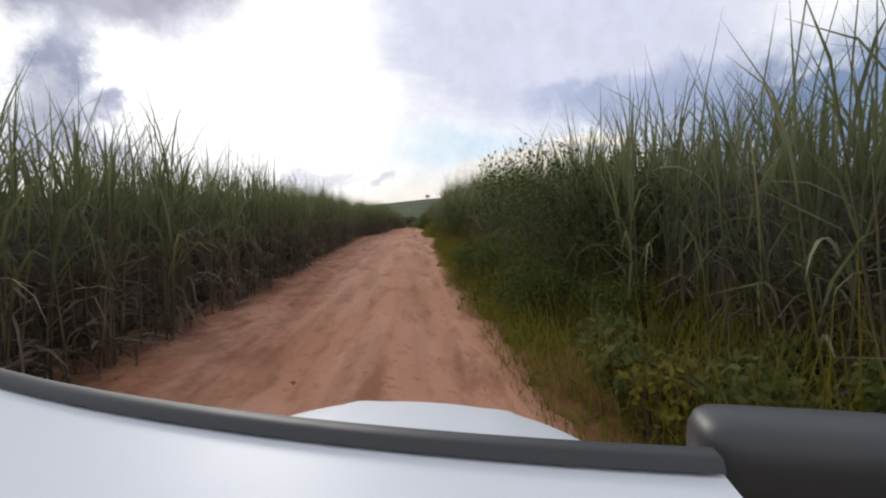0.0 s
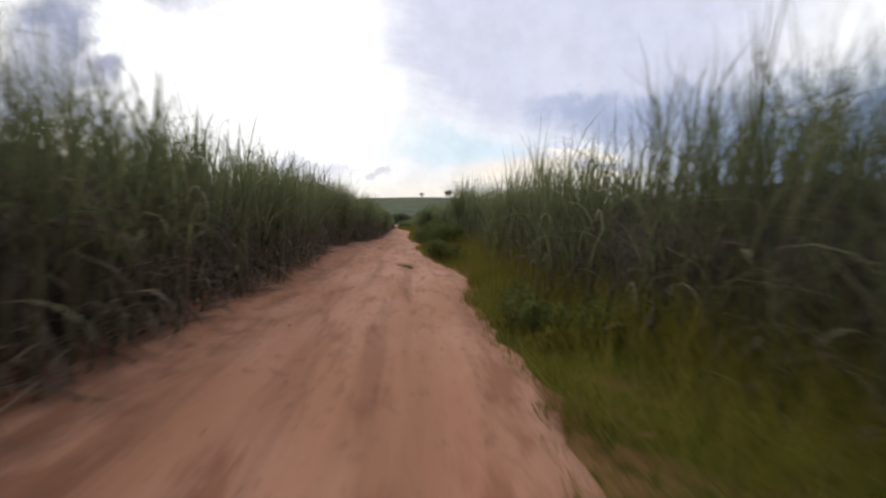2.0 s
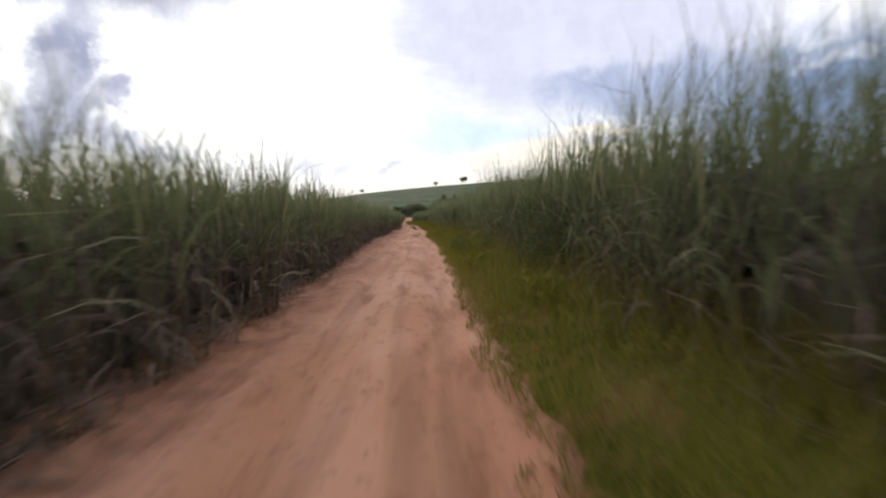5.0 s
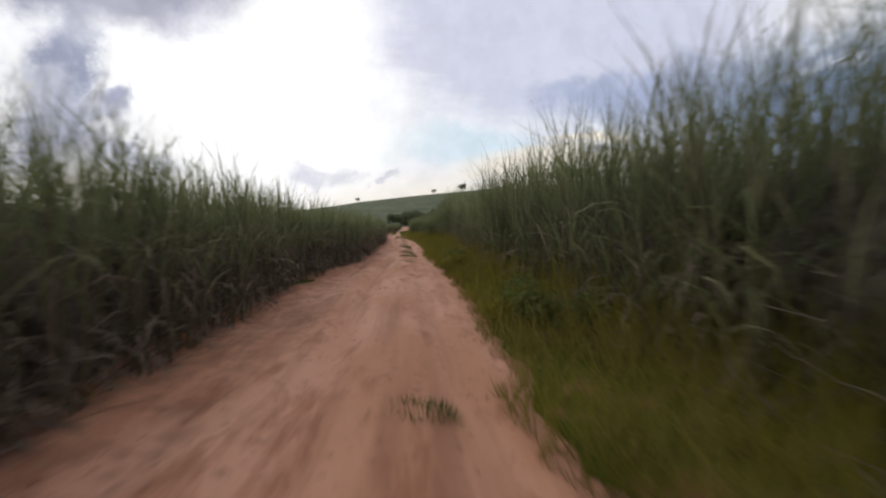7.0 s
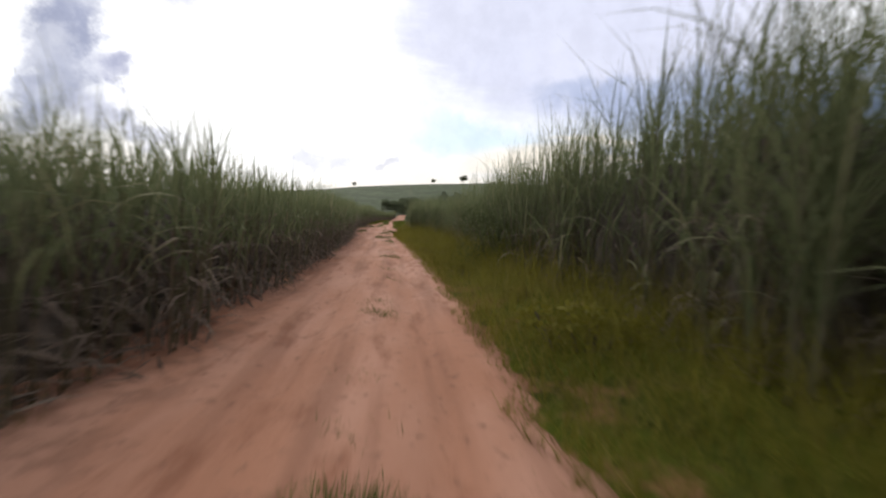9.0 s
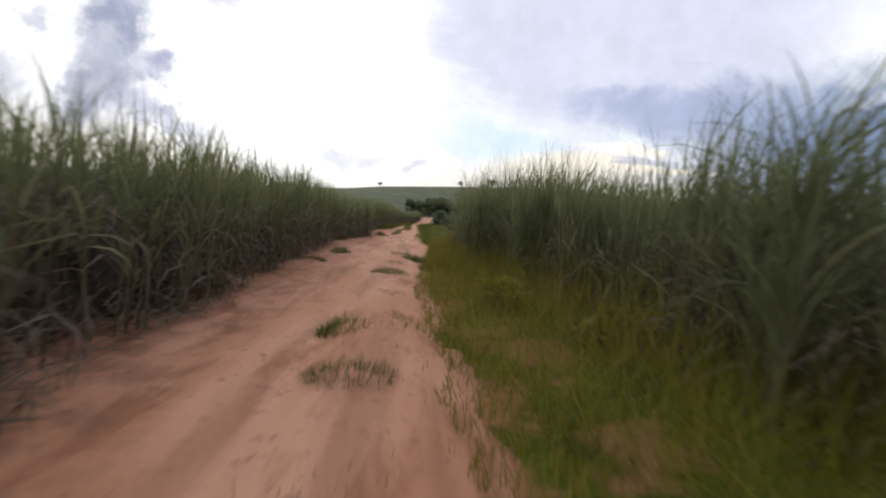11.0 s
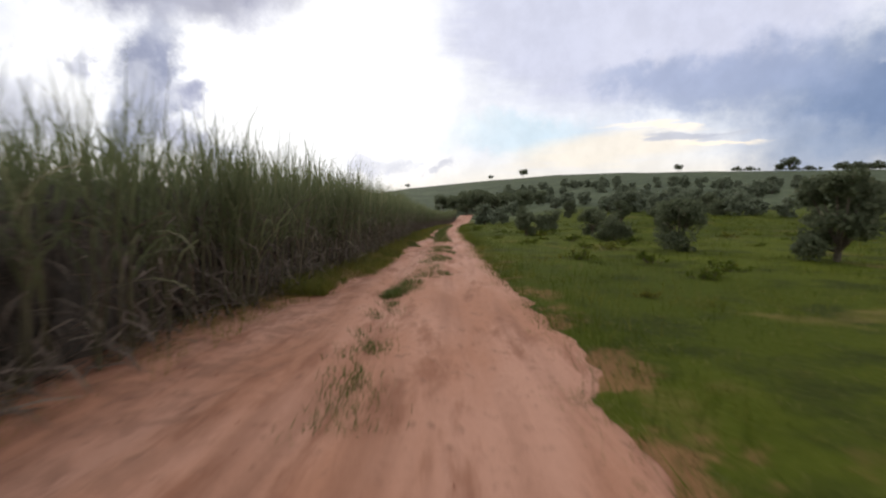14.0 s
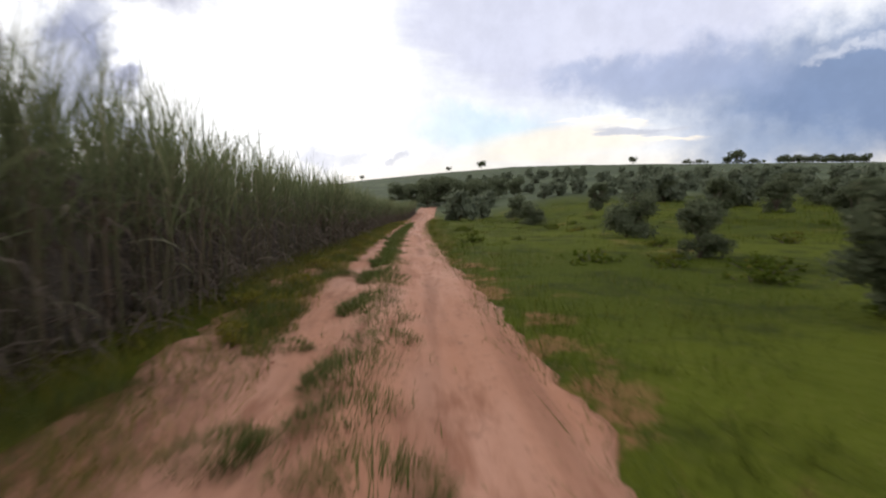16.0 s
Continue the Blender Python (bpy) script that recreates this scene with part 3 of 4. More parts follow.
    v, q = blades(rng, np.stack([xa, ya, hill(xa, ya) + rng.uniform(0.02, 0.22, m)], 1), rng.uniform(0, 6.283, m),
                  np.radians(rng.uniform(-10, 35, m)), np.radians(rng.uniform(0, 70, m)), rng.uniform(0.25, 0.65, m), rng.uniform(0.02, 0.045, m), 2)
    v[:, 2] = np.maximum(v[:, 2], hill(v[:, 0], v[:, 1]) + 0.0)
    tagged(new("leaf_litter", fast_mesh("leaf_litter", v, q, [CANE_DRY])), "brown fallen cane leaves at the foot of the stand", "leaf litter", kind="stuff")
    # the dense inside of the stand: a sheet coloured dark for its shade
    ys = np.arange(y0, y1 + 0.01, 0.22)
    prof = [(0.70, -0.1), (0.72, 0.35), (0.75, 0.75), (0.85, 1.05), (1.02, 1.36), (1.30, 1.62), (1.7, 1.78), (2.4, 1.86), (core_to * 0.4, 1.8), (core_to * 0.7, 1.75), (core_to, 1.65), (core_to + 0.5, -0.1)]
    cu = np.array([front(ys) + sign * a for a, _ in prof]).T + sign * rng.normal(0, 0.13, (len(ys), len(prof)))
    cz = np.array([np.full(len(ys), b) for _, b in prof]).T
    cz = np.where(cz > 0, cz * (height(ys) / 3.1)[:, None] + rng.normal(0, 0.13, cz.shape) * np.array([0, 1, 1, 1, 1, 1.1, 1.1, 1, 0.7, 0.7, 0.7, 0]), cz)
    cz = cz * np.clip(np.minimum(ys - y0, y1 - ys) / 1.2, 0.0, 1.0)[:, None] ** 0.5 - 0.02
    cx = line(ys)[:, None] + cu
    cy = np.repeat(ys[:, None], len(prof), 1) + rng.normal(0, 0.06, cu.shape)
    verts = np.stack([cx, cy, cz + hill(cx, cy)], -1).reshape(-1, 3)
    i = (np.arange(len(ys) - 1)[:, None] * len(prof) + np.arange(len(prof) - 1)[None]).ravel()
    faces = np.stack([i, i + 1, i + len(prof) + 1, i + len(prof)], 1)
    tagged(new("cane_shade_core", fast_mesh("cane_shade_core", verts, faces, [THICKET, CANOPY], np.tile(np.arange(len(prof) - 1) > 6, len(ys) - 1).astype(int))),
           "inner sheet of the cane stand, coloured dark for the shade inside", "sugar cane", kind="stuff")


def left_height(y):
    return np.interp(y, [-40, 30, 50, 54, 61, 65, 69, 75, 128, 137, 145, 152, 190, 204, 211, 216, 222, 230, 240, 246, 258, 266, 276, 300, 420],
                     [3.05, 3.1, 3.2, 3.3, 3.6, 3.45, 3.1, 3.0, 2.9, 3.1, 3.1, 2.85, 2.75, 2.95, 3.15, 3.1, 2.75, 3.0, 3.5, 3.6, 3.6, 3.9, 3.7, 3.2, 3.0])


RIGHT_TOP = np.array([(-40, 3.2), (0, 3.1), (10, 3.4), (20, 3.5), (26, 4.0), (31, 3.4), (39, 3.5), (43, 4.0), (47, 3.5), (57, 3.5), (62, 4.1), (67, 3.1), (72, 2.8), (84, 2.9),
                      (88, 3.7), (93, 4.0), (98, 3.5), (128, 3.5), (133, 3.6), (138, 3.65), (146, 3.75), (151, 3.3), (154, 3.6), (158, 3.9), (160, 3.7), (162, 4.4), (168, 4.9),
                      (176, 4.4), (183, 3.6), (193, 3.3), (201, 3.2), (206, 4.0), (211, 3.9), (217, 3.3)], float)


def right_height(y):
    return np.interp(y, RIGHT_TOP[:, 0], RIGHT_TOP[:, 1])


cane_stand("sugarcane", "tall dense green sugar cane with dry lower leaves", 21, -14, 280, 26, left_front, -1, 2.6, left_height, 11.0)
cane_stand("sugarcane", "further stretch of dense green sugar cane along the track", 24, 280, 364, 18, left_front, -1, 2.6, left_height, 11.0, 1.9)
cane_stand("sugarcane", "tall sugar cane with arching blades beyond the grassy verge", 22, -14, CANE_END, 26, right_front, 1, 2.6, right_height, 9.0)
cane_stand("sugarcane", "ragged end of the cane stand facing the pasture", 25, CANE_END - 2.2, CANE_END, 100, lambda y: right_front(y) + 0.4, 1, 7.0, lambda y: right_height(y) * 0.88, 9.0)


# ---------------------------------------------------------------- grass
def grass(name, label, mat, seed, x, y, z, tall, wide, segs=1):
    rng = np.random.default_rng(seed)
    k = len(x)
    v, q = blades(rng, np.stack([x, y, z - 0.02], 1), rng.uniform(0, 6.283, k), np.radians(rng.uniform(50, 88, k)),
                  np.radians(rng.uniform(10, 80, k)), tall, wide, segs)
    return tagged(new(name, fast_mesh(name, v, q, [mat])), label, "grass", kind="stuff")


# the strip of grass between the wheel ruts (along, across)
STRIP = np.array([(150, -0.2), (225, -0.3), (231, -0.9), (241, -0.85), (246, -0.32), (252, -0.28), (262, -0.32), (269, -0.5), (276, -0.75), (285, -0.95), (320, -1.1)], float)


def build_grass():
    rng = np.random.default_rng(31)
    # verge between the track and the cane
    k = 140000
    y = rng.uniform(-12, 219, k)
    a, b = right_edge(y) - 0.12, right_front(y) + 0.7
    s = np.abs(rng.uniform(-0.04, 1, k)) ** 1.25
    u = a + (b - a) * s
    clump = 0.55 + 0.75 * np.clip(ripple(y + 2.3 * u, 33, 2.4, 0.5) + 0.5, 0, 1.3)
    tall = (0.16 + 0.30 * smooth(0, 0.12, s) + 0.35 * smooth(0.1, 0.6, s) + 0.40 * s) * clump * rng.uniform(0.6, 1.25, k)
    x = line(y) + u
    z = hill(x, y) + 0.2 * smooth(1.6, 3.2, u)
    grass("verge_grass", "rank olive-green grass along the track", VERGE, 32, x, y, z, tall, rng.uniform(0.014, 0.030, k))
    # thin grass at the foot of the cane on the other side, widening further on
    k = 58000
    y = np.where(rng.uniform(0, 1, k) < 0.72, 215 + 115 * rng.uniform(0, 1, k) ** 0.9, rng.uniform(0, 215, k))
    a, b = left_front(y) - 0.4, left_edge(y) + 0.25
    u = a + (b - a) * rng.uniform(0, 1, k)
    keep = rng.uniform(0, 1, k) < 0.25 * smooth(190, 215, y) + 0.75 * smooth(-0.2, 0.25, ripple(y + u, 37, 5, 0.5) - 0.25 * (1 - smooth(190, 215, y)))
    y, u = y[keep], u[keep]
    x = line(y) + u
    grass("verge_grass", "patchy grass at the foot of the cane", VERGE, 34, x, y, hill(x, y), rng.uniform(0.08, 0.38, len(x)), rng.uniform(0.008, 0.018, len(x)))
    # rank grass creeping out from the cane where the track opens to the pasture
    k = 90000
    y = 241 + 75 * rng.uniform(0, 1, k) ** 1.3
    a, b = left_front(y) - 0.2, left_edge(y) + 0.12
    s = rng.uniform(0, 1, k)
    u = a + (b - a) * s
    keep = (rng.uniform(0, 1, k) < 0.3 + 0.7 * smooth(-0.12, 0.2, ripple(y + 1.4 * u, 38, 3.1, 0.5))) & ~((np.abs(y - 261) < 1.3) & (u < -2.1) & (rng.uniform(0, 1, k) < 0.8))
    y, u, s = y[keep], u[keep], s[keep]
    x = line(y) + u
    tall = rng.uniform(0.14, 0.40, len(x)) * (1.1 - 0.4 * s)
    half = rng.uniform(0, 1, len(x)) < 0.5
    grass("verge_grass", "olive grass between the cane and the track", VERGE, 39, x[half], y[half], hill(x[half], y[half]) + 0.03, tall[half], rng.uniform(0.010, 0.020, half.sum()))
    grass("verge_grass", "green grass between the cane and the track", TUFT, 40, x[~half], y[~half], hill(x[~half], y[~half]) + 0.03, tall[~half], rng.uniform(0.010, 0.020, (~half).sum()))
    # pasture: a thin even growth and many tufts
    k = 60000
    y = 206 + 150 * rng.uniform(0, 1, k) ** 1.25
    u = right_edge(y) - 0.1 + 75 * rng.uniform(0, 1, k) ** 2.6
    kc = 3400
    yc = 207 + 130 * rng.uniform(0, 1, kc) ** 1.2
    uc = right_edge(yc) + 0.2 + 55 * rng.uniform(0, 1, kc) ** 2.2
    size = rng.uniform(0.12, 0.6, kc) * (1 + 0.8 * smooth(8, 30, uc))
    pick = rng.integers(0, kc, 100000)
    y = np.concatenate([y, yc[pick] + rng.normal(0, 1, len(pick)) * size[pick]])
    u = np.concatenate([u, uc[pick] + rng.normal(0, 1, len(pick)) * size[pick]])
    tall = np.concatenate([rng.uniform(0.05, 0.15, k), rng.uniform(0.16, 0.42, len(pick)) * (0.55 + 1.2 * size[pick])])
    keep = ((y > CANE_END - 3) | (u < 2.6)) & (u > right_edge(y) - 0.15)
    y, u, tall = y[keep], u[keep], tall[keep]
    x = line(y) + u
    far = smooth(4, 40, u)
    # ragged edge of the pasture and the grassy strip between the ruts
    ke = 34000
    ye = np.where(rng.uniform(0, 1, ke) < 0.5, rng.uniform(-10, 320, ke), rng.uniform(210, 285, ke))
    ue = right_edge(ye) + 0.45 - 0.85 * rng.uniform(0, 1, ke) ** 1.7
    keep = ripple(ye * 1.7 + ue, 51, 2.2, 0.5) > -0.05
    ye, ue = ye[keep], ue[keep]
    xe = line(ye) + ue
    grass("edge_grass", "short ragged grass creeping onto the track", TUFT, 52, xe, ye, hill(xe, ye), rng.uniform(0.03, 0.11, len(xe)), rng.uniform(0.008, 0.016, len(xe)))
    ke = 76000
    ye = rng.uniform(150, 320, ke)
    ue = np.interp(ye, STRIP[:, 0], STRIP[:, 1]) + ripple(ye, 53, 6.0, 0.10) + rng.normal(0, 1, ke) * np.interp(ye, [225, 240, 262, 300], [0.15, 0.2, 0.24, 0.3])
    keep = ripple(ye * 1.3, 54, 3.5, 0.5) + ripple(ye + 2 * ue, 55, 0.9, 0.3) > -0.02 + 0.42 * (1 - smooth(228, 242, ye))
    ye, ue = ye[keep], ue[keep]
    xe = line(ye) + ue
    grass("middle_grass", "thin strip of grass between the wheel ruts", TUFT, 56, xe, ye, hill(xe, ye), rng.uniform(0.05, 0.18, len(xe)), rng.uniform(0.012, 0.024, len(xe)))
    # dry patches beside the track and through the pasture
    k2 = 26000
    y2 = rng.uniform(207, 300, k2)
    u2 = right_edge(y2) - 0.3 + 9 * rng.uniform(0, 1, k2) ** 2.2
    keep = ripple(y2 + 1.3 * u2, 47, 3.0, 0.5) > 0.02
    y2, u2 = y2[keep], u2[keep]
    x2 = line(y2) + u2
    grass("dry_grass", "straw-coloured dry grass beside the track", DRY_GRASS, 48, x2, y2, hill(x2, y2), rng.uniform(0.04, 0.16, len(x2)), rng.uniform(0.008, 0.016, len(x2)))
    grass("pasture_grass", "bright green pasture grass in uneven tufts", FIELD, 36, x, y, hill(x, y) - 0.02, tall, rng.uniform(0.012, 0.024, len(x)) * (1 + 1.8 * far))


build_grass()


# ---------------------------------------------------------------- shrubs, trees, bushes
def leaf_cloud(rng, centres, radii, count, size):
    """Small folded leaves scattered through overlapping clumps."""
    which = rng.integers(0, len(centres), count)
    way = rng.normal(0, 1, (count, 3))
    way /= np.linalg.norm(way, axis=1)[:, None]
    r = rng.uniform(0.35, 1.0, count) ** 0.6
    c = centres[which] + way * (radii[which] * r)[:, None] * np.array([1, 1, 0.8])
    a = rng.normal(0, 1, (count, 3))
    a /= np.linalg.norm(a, axis=1)[:, None]
    b = np.cross(a, way + rng.normal(0, 0.5, (count, 3)))
    b /= np.linalg.norm(b, axis=1)[:, None] + 1e-6
    s = size * rng.uniform(0.6, 1.3, count)[:, None]
    v = np.stack([c - a * s, c + b * s * 0.5, c + a * s, c - b * s * 0.5], 1).reshape(-1, 3)
    return v, np.arange(count * 4).reshape(-1, 4)


def tube(bm, a, b, r0, r1, sides=6):
    a, b = Vector(a), Vector(b)
    m = (b - a).to_track_quat("Z", "Y").to_matrix()
    rings = []
    for p, r in ((a, r0), (a.lerp(b, 0.5), (r0 + r1) / 2), (b, r1)):
        rings.append([bm.verts.new(p + m @ Vector((math.cos(i * 6.283 / sides) * r, math.sin(i * 6.283 / sides) * r, 0))) for i in range(sides)])
    for lo, hi in zip(rings, rings[1:]):
        for i in range(sides):
            bm.faces.new((lo[i], lo[(i + 1) % sides], hi[(i + 1) % sides], hi[i]))


def make_tree(name, seed, height, spread, label, category, leaves, size, mat=None, trunk=0.16, group="shrubs in the pasture"):
    rng = np.random.default_rng(seed)
    root = tagged(new(name), label, category, group)
    bm = bmesh.new()
    fork = height * trunk
    tube(bm, (0, 0, -0.1), (0.05, 0, fork), 0.045 * height ** 0.8, 0.03 * height ** 0.8, 8)
    centres, radii = [], []
    limbs = 14
    for i in range(limbs):
        a = 6.283 * i / limbs + rng.uniform(-0.4, 0.4)
        rr = spread * rng.uniform(0.25, 0.75)
        tip = np.array([math.cos(a) * rr, math.sin(a) * rr, fork * 0.7 + (height - fork * 0.7) * rng.uniform(0.0, 0.82)])
        tube(bm, (0.05, 0, fork * rng.uniform(0.6, 1.0)), tip, 0.018 * height ** 0.8, 0.006 * height, 5)
        for j in range(3):
            centres.append(tip + rng.normal(0, spread * 0.13, 3))
            radii.append(spread * rng.uniform(0.24, 0.42))
    centres.append(np.array([0, 0, height * 0.8])), radii.append(spread * 0.35)
    part("trunk", bm, BARK, root)
    v, f = leaf_cloud(rng, np.array(centres), np.array(radii), leaves, size)
    v[:, 2] = np.maximum(v[:, 2], 0.02)
    crown = new("crown", fast_mesh("crown", v, f, [mat or SHRUB]))
    crown.parent = root
    return root


def stand(ob, y, u, size=1.0, turn=0.0, first=False):
    x = float(line(y)) + u
    m = pose(x, y, float(hill(np.array(x), np.array(y))) - 0.03, 0, 0, turn) @ Matrix.Diagonal((size, size, size, 1))
    if first:
        ob.matrix_basis = m
        return ob
    c = copy_thing(ob, m)
    c.matrix_basis = m
    return c


SHRUBS = [make_tree("shrub", 51, 2.0, 0.95, "dark green rounded shrub standing in the pasture", "shrub", 5200, 0.066),
          make_tree("shrub", 52, 2.2, 0.85, "dark green bushy shrub standing in the pasture", "shrub", 5200, 0.066),
          make_tree("shrub", 53, 1.8, 1.1, "low spreading dark shrub standing in the pasture", "shrub", 5200, 0.066)]
# x, y, size
BUSHES = [(15.1, 238.8, 1.35), (5.3, 224.4, 0.9), (3.6, 235.2, 1.08), (8.0, 253.2, 1.3), (11.0, 248.2, 1.6), (8.0, 262.0, 1.15), (9.0, 270.2, 1.25),
          (3.1, 268.4, 1.0), (8.3, 287.0, 1.5), (5.6, 276.5, 1.0), (22.4, 287.5, 1.5), (10.5, 322.0, 1.9), (45.0, 318.0, 2.0), (21.0, 297.0, 1.7),
          (39.0, 284.0, 1.7), (30.0, 302.0, 1.6), (33.0, 326.0, 1.9), (42.0, 310.0, 1.8), (27.0, 258.0, 1.4), (17.0, 312.0, 1.6), (8.0, 306.0, 1.3)]
SPOTS = [(y, x - float(line(y)), s) for x, y, s in BUSHES]
FAR_SHRUBS = [make_tree("shrub", 55, 2.0, 1.1, "green shrub on the far hillside, leaves paled for haze", "shrub", 340, 0.29, HAZED_SHRUB),
              make_tree("shrub", 56, 2.3, 1.3, "green bushy shrub on the far hillside, leaves paled for haze", "shrub", 340, 0.29, HAZED_SHRUB)]
NEAR = len(SPOTS)
rng_spots = np.random.default_rng(61)
for _ in range(140):
    r, a = 66 + 330 * rng_spots.uniform(0, 1) ** 1.2, rng_spots.uniform(4, 62)
    y = 259 + r * math.cos(radians(a))
    SPOTS.append((y, -4 + r * math.sin(radians(a)) - float(line(y)), rng_spots.uniform(1.0, 1.7) * (1 + r / 330)))
used = set()
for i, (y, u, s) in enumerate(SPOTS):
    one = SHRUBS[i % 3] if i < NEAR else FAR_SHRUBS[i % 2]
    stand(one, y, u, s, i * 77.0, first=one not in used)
    used.add(one)

# a darker grove where the track bends away
GROVE = make_tree("tree", 57, 6.0, 3.4, "dark leafy tree in the grove at the bend", "tree", 2400, 0.28, group="grove at the bend")
for i, (x, y, s) in enumerate([(-1.5, 388, 1.25), (3.5, 391, 1.4), (8.0, 386, 1.2), (12.0, 394, 1.3), (-6.0, 398, 1.2), (1.0, 402, 1.5), (16.5, 390, 1.0), (6.0, 408, 1.5), (21.0, 398, 1.1), (-11.0, 410, 1.2), (27.0, 402, 1.0)]):
    stand(GROVE, y, x - float(line(y)), s, i * 51.0, first=i == 0)

# single trees on the skyline
def on_ridge(one, bearing, away, size, turn, first):
    y = 263 + away * math.cos(radians(bearing))
    stand(one, y, -4.5 + away * math.sin(radians(bearing)) - float(line(y)), size, turn, first=first)


SKYLINE = make_tree("tree", 58, 7.0, 4.2, "flat-topped tree on the skyline of the ridge", "tree", 2600, 0.30, trunk=0.5, group="trees on the ridge")
for i, (a, r, s) in enumerate([(8.1, 985, 2.6), (3.7, 985, 1.6), (26.6, 985, 2.1), (37.1, 985, 3.4), (-7.6, 985, 1.4), (36.2, 985, 1.9)]):
    on_ridge(SKYLINE, a, r, s, i * 63.0, i == 0)
WINDBREAK = make_tree("tree", 59, 6.0, 3.6, "dark tree in the row along the ridge", "tree", 600, 0.5, trunk=0.2, group="tree row on the ridge")
for i in range(46):
    a = 32.0 + 15.2 * i / 45
    if 34.4 < a < 36.0 or 39.6 < a < 40.6:
        continue
    on_ridge(WINDBREAK, a, 985 + 12 * math.sin(i * 2.1), (1.2 if a < 40 else 2.1) + 0.45 * math.sin(i * 1.7), i * 41.0, i == 0)


def make_bush(name, seed, size, label, leaves, leaf_size, mat):
    """A rounded mass of creepers and weeds: leaves over short stems."""
    rng = np.random.default_rng(seed)
    root = tagged(new(name), label, "bush", "bushes on the verge")
    bm = bmesh.new()
    centres, radii = [], []
    for i in range(16):
        c = np.array([rng.uniform(-1, 1) * size[0] * 0.7, rng.uniform(-1, 1) * size[1] * 0.7, rng.uniform(0.15, 0.75) * size[2]])
        centres.append(c), radii.append(rng.uniform(0.25, 0.42) * size[2])
        tube(bm, (c[0] * 0.5, c[1] * 0.5, -0.05), c, 0.02, 0.008, 5)
    tagged(part("stem_tangle", bm, BARK, root), kind="stuff")
    v, f = leaf_cloud(rng, np.array(centres), np.array(radii), leaves, leaf_size)
    v[:, 2] = np.maximum(v[:, 2], 0.0)
    ob = new("foliage", fast_mesh("foliage", v, f, [mat]))
    ob.parent = root
    return root


BUSH_A = make_bush("bush", 71, (1.1, 2.6, 1.8), "leafy green creeper bush crowding the track", 14000, 0.042, BUSH)
BUSH_B = make_bush("bush", 72, (1.0, 1.8, 2.6), "tall dark bush grown through with cane", 15000, 0.034, DARK_BUSH)
BUSH_D = make_bush("bush", 79, (1.25, 1.7, 3.1), "big dark creeper-grown bush beside the track", 26000, 0.030, DARK_BUSH)
BUSH_C = make_bush("bush", 73, (1.0, 1.6, 0.9), "low weedy bush on the verge", 3200, 0.055, BUSH)
for ob, spots in ((BUSH_A, [(61, 2.0, 1.05, 4), (65.8, 2.0, 0.68, 60), (68.4, 1.75, 0.55, 140), (70.5, 2.3, 0.8, 170), (73.2, 1.8, 0.58, 33), (75.6, 2.1, 0.66, 211),
                          (78.2, 3.9, 0.85, 20), (79.8, 2.0, 0.56, 10), (83.2, 1.95, 0.5, 77), (5.6, 2.2, 0.55, 20), (10.0, 2.1, 0.55, 99), (13.2, 2.2, 0.58, 180)]), (BUSH_D, [(83.6, 2.75, 0.98, 4), (82.0, -2.95, 0.80, 200)]), (BUSH_B, [(18.5, 2.45, 0.95, 0), (91, 3.1, 1.0, 40), (6.8, 3.0, 1.1, 100), (104, 3.3, 0.9, 10), (180, 3.6, 0.9, 70)]),
                  (BUSH_C, [(163.6, 2.6, 0.8, 15), (166.0, 2.75, 0.8, 120), (55.5, 1.75, 1.0, 0), (33, 2.4, 1.0, 0), (44, 2.6, 0.9, 80), (77, 2.4, 0.7, 20), (112, 2.3, 1.0, 33), (139, 2.6, 1.0, 60), (150, 2.2, 0.9, 10), (3, 2.4, 0.9, 45)])):
    for i, (y, u, s, a) in enumerate(spots):
        stand(ob, y, u, s, a, first=i == 0)


WEED = make_bush("bush", 74, (0.85, 0.85, 0.48), "low green weed clump in the pasture", 380, 0.055, FIELD)
rng_weeds = np.random.default_rng(75)
WEED_V = make_bush("bush", 78, (0.6, 0.8, 0.55), "olive weed clump on the verge", 700, 0.036, VERGE)
for i in range(56):
    y = 2 + 213 * (i + rng_weeds.uniform(0, 1)) / 56
    a, b = float(right_edge(y)), float(right_front(y))
    stand(WEED_V, y, a + 0.45 + (b - a - 0.3) * rng_weeds.uniform(0, 1), rng_weeds.uniform(0.6, 1.4), i * 83.0, first=i == 0)
for i, (y, u, s) in enumerate([(268.5, -2.3, 0.55), (270.2, -2.6, 0.7), (272.5, -2.4, 0.6), (275, -2.5, 0.75), (278, -2.6, 0.6), (281.5, -2.5, 0.7), (258.5, -2.5, 0.45), (252, -2.6, 0.4), (286, -2.6, 0.7)]):
    stand(WEED_V, y, u, s, i * 71.0)
for i in range(105):
    stand(WEED, rng_weeds.uniform(219, 310), 2.8 + 30 * rng_weeds.uniform(0, 1) ** 1.4, rng_weeds.uniform(0.35, 1.1), i * 59.0, first=i == 0)


